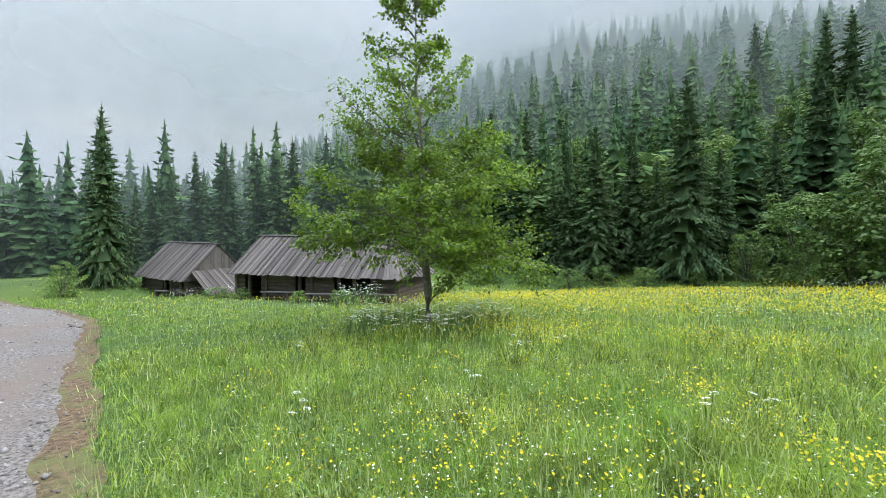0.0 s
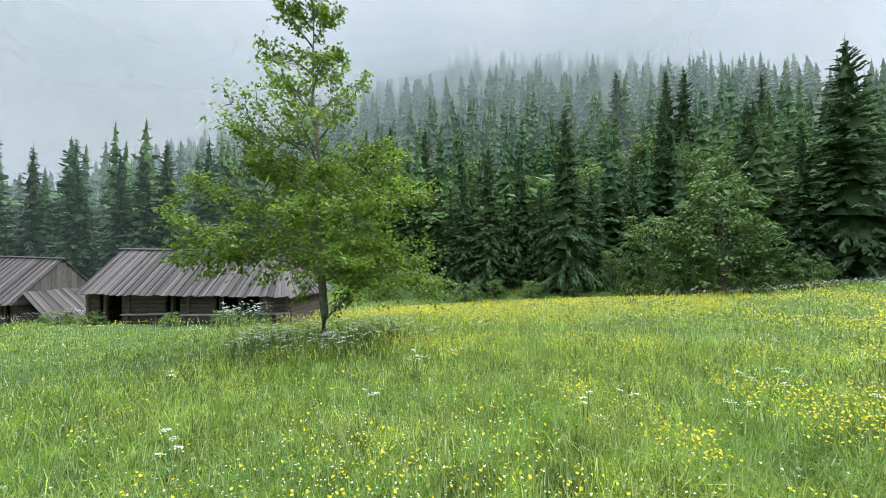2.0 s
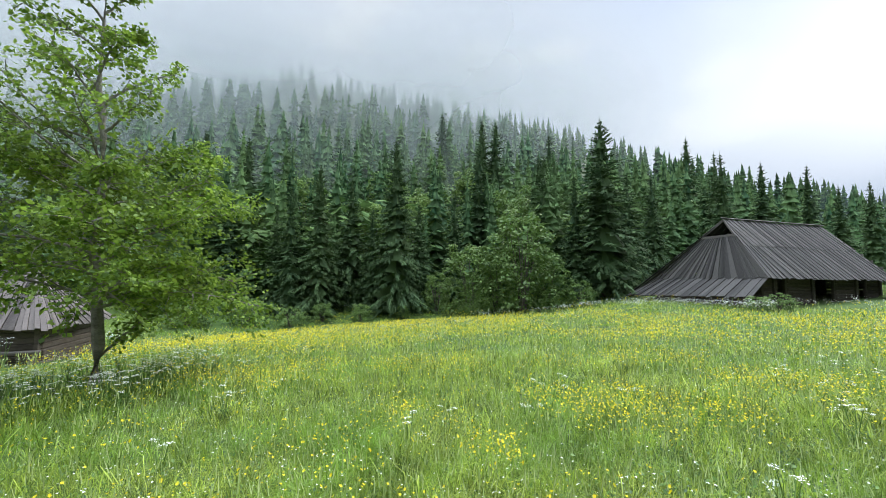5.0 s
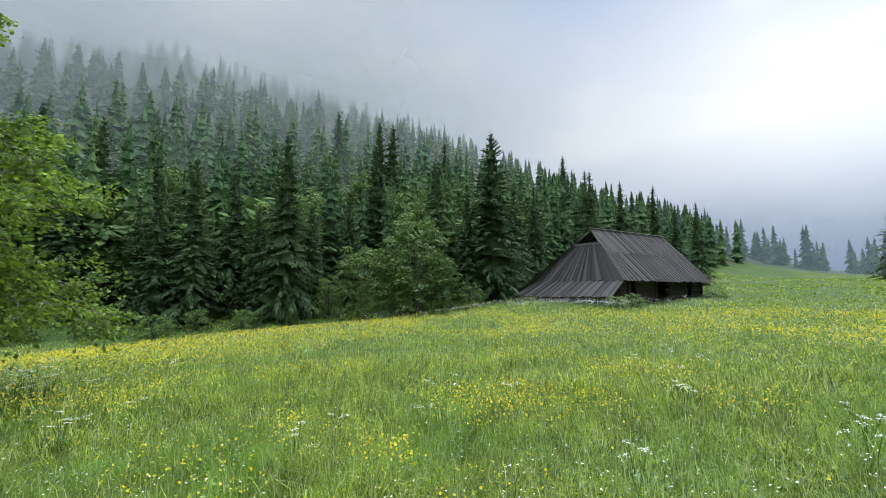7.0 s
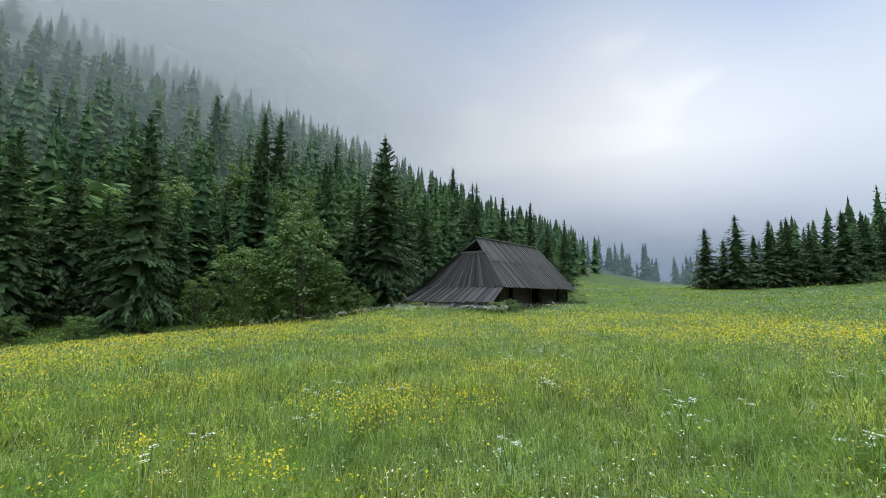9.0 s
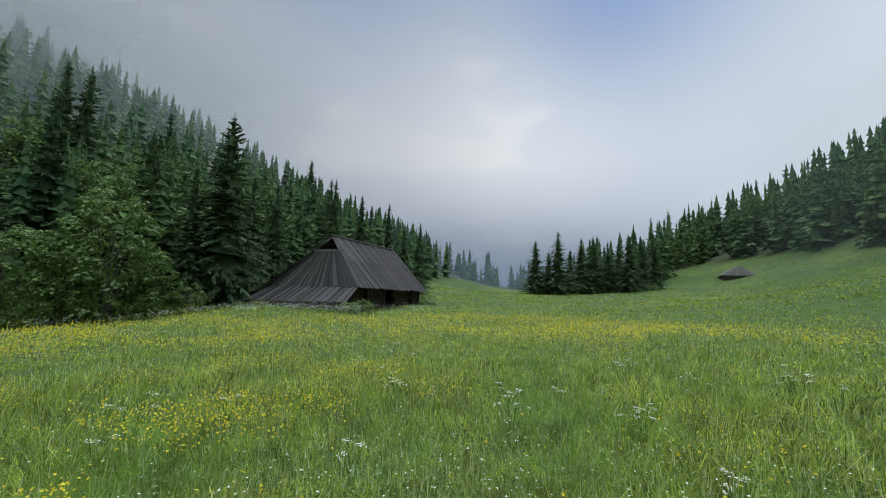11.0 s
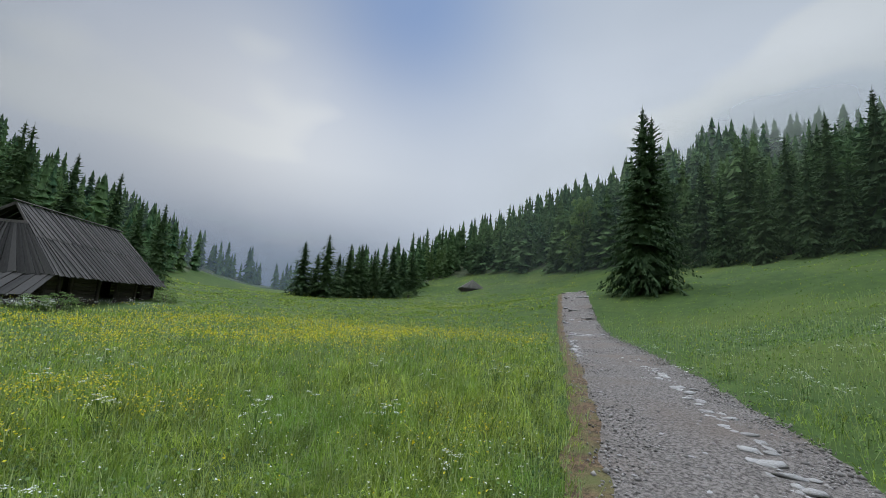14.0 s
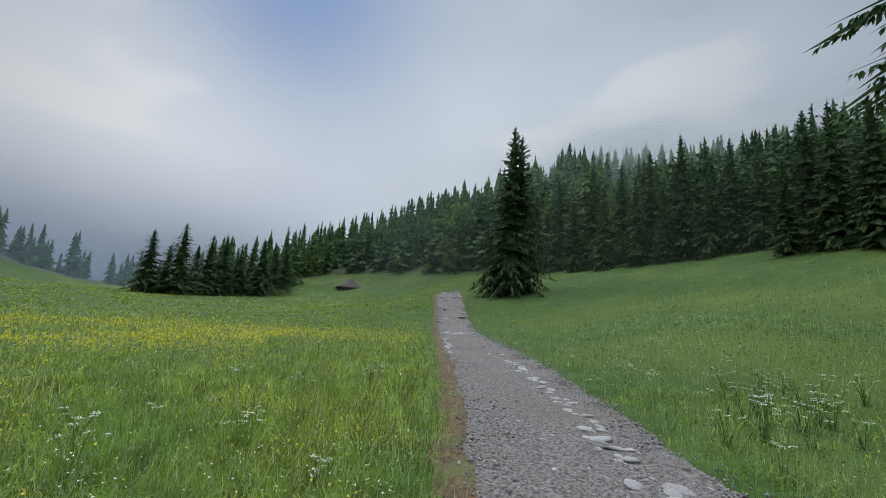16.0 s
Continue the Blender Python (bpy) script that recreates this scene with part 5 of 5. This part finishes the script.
BUTTERCUP_DRIFTS = [(42, 6.4, 1.1, 0.72), (65, 6.2, 0.77, 0.48), (23, 4.6, 0.68, 0.56), (34, 3.1, 0.3, 0.32), (51, 12.2, 4.5, 2.2), (67.5, 7.0, 0.85, 0.64),
                    (17.6, 4.2, 0.77, 0.72), (4, 6.1, 0.77, 0.64), (14.7, 10.6, 2.0, 1.0), (56, 9.9, 3.2, 1.4), (-1.4, 5.9, 0.94, 0.64), (7, 4.4, 0.51, 0.48),
                    (61, 6.9, 1.02, 0.56), (25.5, 6.5, 0.59, 0.48), (-25, 12.2, 2.6, 1.6), (49.6, 4.1, 0.42, 0.4), (14.5, 7.2, 0.77, 0.56), (-9, 4.8, 0.42, 0.48),
                    (-40, 13.4, 1.6, 1.4), (-16, 21.0, 5, 3), (-25, 10.4, 1.6, 1.0), (-30, 16.0, 3.0, 1.8), (70, 13.4, 3.0, 1.6), (35, 18.5, 6, 3),
                    (60, 18.5, 6, 3), (0, 16.8, 5, 2.5), (-10, 11.8, 2, 1.2)]


def buttercups():
    """Yellow cups of five petals close by, plain flecks further off, in drifts."""
    xy, d, rnd = meadow_places(330000, 7, 1.4, 75, 0.62)
    drift = np.clip(wave(xy, 0.30, 9) * 1.6 - 0.55, 0, 1) * np.clip(wave(xy, 0.95, 10) * 2 - 0.6, 0.03, 1.0)
    drift *= np.interp(d, [4, 9, 14, 22, 30], [0.3, 0.8, 1.3, 1.3, 0.6])
    # the thick drifts: azimuth, distance, half width and half depth
    for az, dd, wide, deep in BUTTERCUP_DRIFTS:
        c = np.array([-math.sin(radians(az)), math.cos(radians(az))])
        along, across = xy @ c - dd, xy @ np.array([c[1], -c[0]])
        edge = (along / deep) ** 2 + (across / wide) ** 2 + 0.9 * (wave(xy, 2.2, int(az) + 200) - 0.5) * 2
        drift += 1.7 * np.clip(1.15 - edge, 0, 1) * np.where(xy @ c > 0, 1.0, 0.0) * (0.5 + 0.6 * wave(xy, 5.0, 33)) * np.clip(d / 9, 0.5, 1)
    drift *= np.interp(d, [7, 13, 20], [1.0, 0.62, 0.5])
    right_side = xy @ TRACK_V < -1
    keep = rnd.rand(len(xy)) < np.clip(drift, 0.006, 0.9) * np.where(right_side, 0.15, 1.0)
    keep &= ~on_track(xy, 0.6)
    xy, d = xy[keep], d[keep]
    n = len(xy)
    c = np.c_[xy, heights(xy) + rnd.uniform(0.38, 0.58, n)]
    r = np.maximum(0.0085, 0.0012 * np.minimum(d, 15) + 0.0007 * np.maximum(d - 15, 0)) * rnd.uniform(0.6, 1.3, n)
    t0, tip = rnd.rand(n) * 6.283, rnd.normal(size=(n, 2)) * np.where(d < 15, 0.45, 0.8)[:, None]

    def petal(t, s):
        h = np.cos(t) * tip[:, 0] + np.sin(t) * tip[:, 1]
        return (c + np.stack([np.cos(t), np.sin(t), 0.25 + h], -1) * r[:, None])[s]
    a, b = d < 15, d >= 15
    cup = np.stack([(c - np.array([0, 0, 1]) * (r * 0.5)[:, None])[a]] + [petal(t0 + i * 1.2566, a) for i in range(5)], 1).reshape(-1, 3)
    k = np.arange(a.sum())[:, None] * 6
    f = np.concatenate([k + [0, 1 + i, 1 + (i + 1) % 5] for i in range(5)], 0)
    fleck = np.stack([petal(t0 + i * 2.094, b) for i in range(3)], 1).reshape(-1, 3)
    v = np.concatenate([cup, fleck])
    f = np.concatenate([f, len(cup) + np.arange(len(fleck)).reshape(-1, 3)])
    return tagged(new("buttercups", mesh_from("buttercups", v, f, M_YELLOW)), "yellow buttercups scattered in drifts over the meadow", "flowers", kind="stuff")


def white_specks():
    """Small pale flowers dotted between the buttercups."""
    xy, d, rnd = meadow_places(34000, 17, 1.6, 40, 0.8)
    keep = (rnd.rand(len(xy)) < wave(xy, 0.5, 18) * 0.9) & ~on_track(xy, 0.3)
    xy, d = xy[keep], d[keep]
    n = len(xy)
    c = np.c_[xy, heights(xy) + rnd.uniform(0.22, 0.46, n)]
    r = np.maximum(0.009, 0.0015 * np.minimum(d, 12)) * rnd.uniform(0.4, 1.3, n)
    t = rnd.rand(n) * 6.283
    q = [c + np.stack([np.cos(t + k * 2.094), np.sin(t + k * 2.094), rnd.uniform(-0.3, 0.5, n)], -1) * r[:, None] for k in range(3)]
    ob = new("white_flowers", mesh_from("white_flowers", np.stack(q, 1).reshape(-1, 3), np.arange(3 * n).reshape(-1, 3), M_WHITE))
    return tagged(ob, "small white flowers dotted through the meadow", "flowers", kind="stuff")


def umbel_head(seed):
    """One flat white head of small florets, about 11 cm across."""
    rnd = np.random.RandomState(seed)
    v, f = [], []
    tilt = rnd.normal(size=2) * 0.2
    for k in range(24):
        q, s = rnd.rand() * 6.283, rnd.rand() ** 0.5 * 0.055
        x, y = math.cos(q) * s, math.sin(q) * s
        w, t, i = rnd.uniform(0.006, 0.011), rnd.rand() * 6.283, len(v)
        for j in range(4):
            v.append((x + math.cos(t + j * 1.571) * w, y + math.sin(t + j * 1.571) * w, 0.012 - s * s * 3 + x * tilt[0] + y * tilt[1] + rnd.uniform(-0.004, 0.004)))
        f.append((i, i + 1, i + 2, i + 3))
    return np.array(v), np.array(f)


def umbel_plan(seed, heads, spread):
    """Head places and the stem of a plant 1 m tall."""
    rnd = np.random.RandomState(seed)
    stems, places = bmesh.new(), []
    for h in range(heads):
        a, r, z = rnd.rand() * 6.283, rnd.rand() ** 0.6 * spread, rnd.uniform(0.7, 1.0)
        c = (math.cos(a) * r, math.sin(a) * r, z)
        places.append(c)
        taper(stems, [Vector((0.02 * math.cos(a), 0.02 * math.sin(a), -0.05)), Vector((c[0] * 0.45, c[1] * 0.45, z * 0.55)), Vector(c)], [0.007, 0.005, 0.003], 3)
    for k in range(12):
        a = rnd.rand() * 6.283
        d = Vector((math.cos(a), math.sin(a), rnd.uniform(0.2, 1.2))).normalized()
        p, s = Vector((0, 0, rnd.uniform(0.05, 0.35))), Vector((-math.sin(a), math.cos(a), 0)) * 0.018
        stems.faces.new([stems.verts.new(q) for q in (p, p + d * 0.07 + s, p + d * 0.15, p + d * 0.07 - s)])
    me = bpy.data.meshes.new("stem")
    stems.to_mesh(me)
    stems.free()
    me.materials.append(M_STEM)
    return places, me


HEAD_SHAPES = [umbel_head(70 + i) for i in range(4)]
HEADS = [mesh_from("flower_head", v, f, M_WHITE) for v, f in HEAD_SHAPES]
UMBELS = [umbel_plan(60 + i, 3 + i, 0.16 + 0.04 * i) for i in range(4)]


def umbel_plant(x, y, height, kind, turn, label, group):
    ob = thing("cow_parsley", label, "flower", group, pose(x, y, ground_z(x, y), 0, 0, turn))
    places, stem = UMBELS[kind]
    part_mesh("stem", stem, ob, "green stems with feathery leaves", Matrix.Diagonal((1, 1, height, 1)))
    for i, (a, b, c) in enumerate(places):
        part_mesh("flower_head", HEADS[(i + kind) % 4], ob, "flat white flower head", pose(a, b, c * height, 0, 0, i * 50) @ Matrix.Scale(0.55 + 0.5 * height, 4))


def umbel_drift(places, label):
    """Many plants too small or too thick to tell apart, as one body."""
    rnd = np.random.RandomState(len(places))
    vs, fs, base = [], [], 0
    for x, y, z, height in places:
        for k in range(rnd.randint(3, 7)):
            v, f = HEAD_SHAPES[rnd.randint(4)]
            a, r = rnd.rand() * 6.283, rnd.rand() * 0.25
            v, f = v[:40], f[:10]
            vs.append(v * rnd.uniform(0.8, 1.3) + (x + math.cos(a) * r, y + math.sin(a) * r, z + height * rnd.uniform(0.7, 1.0)))
            fs.append(f + base)
            base += len(v)
    ob = new("cow_parsley_drift", mesh_from("cow_parsley_drift", np.concatenate(vs), np.concatenate(fs), M_WHITE))
    return tagged(ob, label, "flowers", kind="stuff")


def umbels():
    rnd = random.Random(8)
    c = spot(80.9, 9.4)
    for i in range(110):                                  # ring under the tree
        a, r = rnd.uniform(0, 6.283), rnd.uniform(0.15, 1.0) ** 0.7 * 2.0
        umbel_plant(c.x + math.cos(a) * r, c.y + math.sin(a) * r, rnd.uniform(0.48, 0.68), rnd.randrange(4), rnd.uniform(0, 360), "white cow parsley growing under the tree", "cow parsley under the tree")
    for az0, az1, d0, d1, n in ((87, 93, 20.3, 21.6, 34), (77, 80, 22, 24, 12)):
        for i in range(n):
            p = spot(rnd.uniform(az0, az1), rnd.uniform(d0, d1))
            umbel_plant(p.x, p.y, rnd.uniform(0.7, 1.25), 3 - rnd.randrange(2), rnd.uniform(0, 360), "tall white cow parsley beside the grey hut", "cow parsley by the huts")
    for i in range(20):
        p = spot(rnd.uniform(-104, -90), rnd.uniform(6.2, 9.5))
        umbel_plant(p.x, p.y, rnd.uniform(0.4, 0.55), rnd.randrange(1, 4), rnd.uniform(0, 360), "white cow parsley on the slope by the track", "cow parsley in the meadow")
    drift = []
    for az0, az1, d0, d1, n, h in ((1.5, 17, 26.0, 28.8, 300, 0.6), (17, 37, 31.0, 33, 190, 0.5), (-8, 1, 30, 35, 60, 0.5), (103, 112, 30, 33.5, 50, 0.6), (-45, -30, 55, 85, 260, 0.4), (-95, -66, 8, 22, 70, 0.4), (20, 78, 10, 26, 60, 0.45)):
        for i in range(n):
            p = spot(rnd.uniform(az0, az1), rnd.uniform(d0, d1))
            drift.append((p.x, p.y, p.z, h * rnd.uniform(0.7, 1.2)))
    umbel_drift(drift, "drifts of white cow parsley along the huts and the forest edge")
    for i in range(13):                                  # a looser sprinkling beside the track
        p = spot(rnd.uniform(-50, 2), rnd.uniform(2.9, 8.0))
        umbel_plant(p.x, p.y, rnd.uniform(0.32, 0.46), rnd.choice((0, 1, 1, 2)), rnd.uniform(0, 360), "white cow parsley in the meadow beside the track", "cow parsley in the meadow")
    k = 0
    while k < 40:                                        # loose plants over the meadow
        az, d = rnd.uniform(-112, 118), 3.8 * (24 / 3.8) ** rnd.random()
        p = spot(az, d)
        if bool(on_track(np.array([[p.x, p.y]]), 0.4)[0]):
            continue
        umbel_plant(p.x, p.y, rnd.uniform(0.36, 0.52), rnd.choice((0, 0, 1, 1, 2)), rnd.uniform(0, 360), "single white cow parsley in the meadow", "cow parsley in the meadow")
        k += 1


def herbs():
    """Low broad leaves and pale seed stalks between the grass blades."""
    xy, d, rnd = meadow_places(110000, 12, 0.8, 32, 0.85)
    more, far, _ = meadow_places(125000, 15, 0.8, 45, 0.8)      # extra dark herbs above the track, standing in for the slope's shade
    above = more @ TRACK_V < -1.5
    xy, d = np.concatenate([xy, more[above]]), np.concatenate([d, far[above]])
    n = len(xy)
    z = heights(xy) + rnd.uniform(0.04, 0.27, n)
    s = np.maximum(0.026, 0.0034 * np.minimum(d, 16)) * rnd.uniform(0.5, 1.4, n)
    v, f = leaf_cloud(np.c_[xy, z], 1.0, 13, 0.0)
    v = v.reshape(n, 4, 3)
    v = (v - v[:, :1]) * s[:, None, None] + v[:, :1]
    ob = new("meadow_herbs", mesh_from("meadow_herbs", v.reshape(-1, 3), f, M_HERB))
    tagged(ob, "low broad-leaved herbs among the grass, massed to darken the slope", "plants", kind="stuff")
    xy, d, rnd = meadow_places(22000, 14, 1.0, 30, 0.9)
    n = len(xy)
    tall = rnd.uniform(0.38, 0.62, n)
    w = np.maximum(0.0016, 0.0004 * d)
    a, off = rnd.rand(n) * 6.283, rnd.normal(size=(n, 2)) * 0.08
    base = np.c_[xy, heights(xy)]
    side = np.stack([np.cos(a), np.sin(a), 0 * a], -1)
    top = base + np.c_[off, tall]
    neck = base + np.c_[off * 0.75, tall * 0.8]
    v = np.stack([base - side * w[:, None], base + side * w[:, None], neck, neck - side * (w * 2.6)[:, None], neck + side * (w * 2.6)[:, None], top], 1).reshape(-1, 3)
    k = np.arange(n)[:, None] * 6
    ob = new("seed_stalks", mesh_from("seed_stalks", v, np.concatenate([k + [0, 1, 2], k + [3, 4, 5]], 0), M_STALK))
    return tagged(ob, "pale grass stalks with seed heads", "grass", kind="stuff")


grass()
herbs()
buttercups()
white_specks()
umbels()

# ---------------- stones of the track ----------------


def pebble(seed, flat=0.5):
    rnd = random.Random(seed)
    bm = bmesh.new()
    bmesh.ops.create_icosphere(bm, subdivisions=1, radius=1.0)
    for v in bm.verts:
        v.co *= rnd.uniform(0.72, 1.12)
        v.co.z *= flat
    me = bpy.data.meshes.new("stone")
    bm.to_mesh(me)
    bm.free()
    for p in me.polygons:
        p.use_smooth = True
    return me


def track_stones():
    rnd = random.Random(4)
    shapes = [pebble(i, rnd.uniform(0.35, 0.6)) for i in range(8)]
    pale = [pebble(20 + i, rnd.uniform(0.4, 0.65)) for i in range(6)]
    for me in shapes:
        me.materials.append(M_STONE)
    for me in pale:
        me.materials.append(M_PALESTONE)
    rows = []
    for i in range(110):                                  # a broken line of pale stones towards the far edge of the track
        u = 2.6 + 9.0 * (i / 110) ** 1.2 + rnd.uniform(-0.1, 0.1)
        rows.append((u, rnd.gauss(-1.72, 0.08), rnd.uniform(0.28, 0.68) ** 2 * 0.27))
    for i in range(26):                                   # pale stones along the near edge further on
        rows.append((13 + rnd.random() * 8, rnd.gauss(-0.22, 0.06), rnd.uniform(0.06, 0.14)))
    for i in range(36):                                   # rocky sill where the track climbs
        rows.append((rnd.uniform(30, 46), rnd.uniform(-2.3, -0.1), rnd.uniform(0.1, 0.32)))
    for i in range(14):
        rows.append((24 + rnd.gauss(0, 0.4), -0.3 - 1.9 * i / 14, rnd.uniform(0.12, 0.24)))
    for i in range(150):
        u = rnd.choice((-1, 1)) * (2.2 + 16 * rnd.random() ** 1.8)
        rows.append((u, rnd.uniform(-TRACK_WIDTH, -0.15), rnd.uniform(0.014, 0.036)))
    for i, (u, o, s) in enumerate(rows):
        p = u * TRACK_U + (float(track_edge(u)) + o) * TRACK_V
        z = ground_z(p[0], p[1]) + 0.06 + s * 0.02
        m = pose(p[0], p[1], z, rnd.uniform(-12, 12), rnd.uniform(-12, 12), rnd.uniform(0, 360)) @ Matrix.Diagonal((s * rnd.uniform(0.9, 1.7), s, s * 0.68, 1))
        part_mesh("stone", rnd.choice(pale if i < 136 else shapes), track, m=m)


def track_pebbles():
    """The loose small gravel, uncountable."""
    rnd = np.random.RandomState(6)
    n = 16000
    side = rnd.rand(n) < 0.68
    u = np.where(side, 1, -1) * (1.5 + 34 * rnd.rand(n) ** 2.4)
    edge = rnd.rand(n)
    o = np.where(edge < 0.3, rnd.normal(-TRACK_WIDTH + 0.15, 0.16, n), np.where(edge < 0.36, rnd.normal(-0.06, 0.1, n), -0.12 - (TRACK_WIDTH - 0.12) * rnd.rand(n)))
    p = u[:, None] * TRACK_U + (track_edge(u) + o)[:, None] * TRACK_V
    s = rnd.uniform(0.007, 0.021, n) * (1 + 0.9 * (rnd.rand(n) < 0.08)) * (1 + np.abs(u) * 0.03)
    z = heights(p) + 0.055 + s * 0.2
    t = rnd.rand(n) * 6.283
    oc = np.array([(1, 0, 0), (0, 1, 0), (-1, 0, 0), (0, -1, 0), (0.1, 0.1, 0.75), (-0.1, 0, -0.7)], float)
    shape = oc[None] * rnd.uniform(0.7, 1.3, (n, 6, 1))
    c, sn = np.cos(t)[:, None], np.sin(t)[:, None]
    v = np.stack([shape[..., 0] * c - shape[..., 1] * sn * 0.8, shape[..., 0] * sn + shape[..., 1] * c * 0.8, shape[..., 2]], -1) * s[:, None, None]
    v = (v + np.c_[p, z][:, None, :]).reshape(-1, 3)
    k = np.arange(n)[:, None] * 6
    f = np.concatenate([k + q for q in ([0, 1, 4], [1, 2, 4], [2, 3, 4], [3, 0, 4], [1, 0, 5], [2, 1, 5], [3, 2, 5], [0, 3, 5])], 0)
    ob = new("gravel", mesh_from("gravel", v, f, M_PEBBLE))
    ob.parent = track
    return tagged(ob, "loose grey gravel", kind="stuff")


track_pebbles()
track_stones()
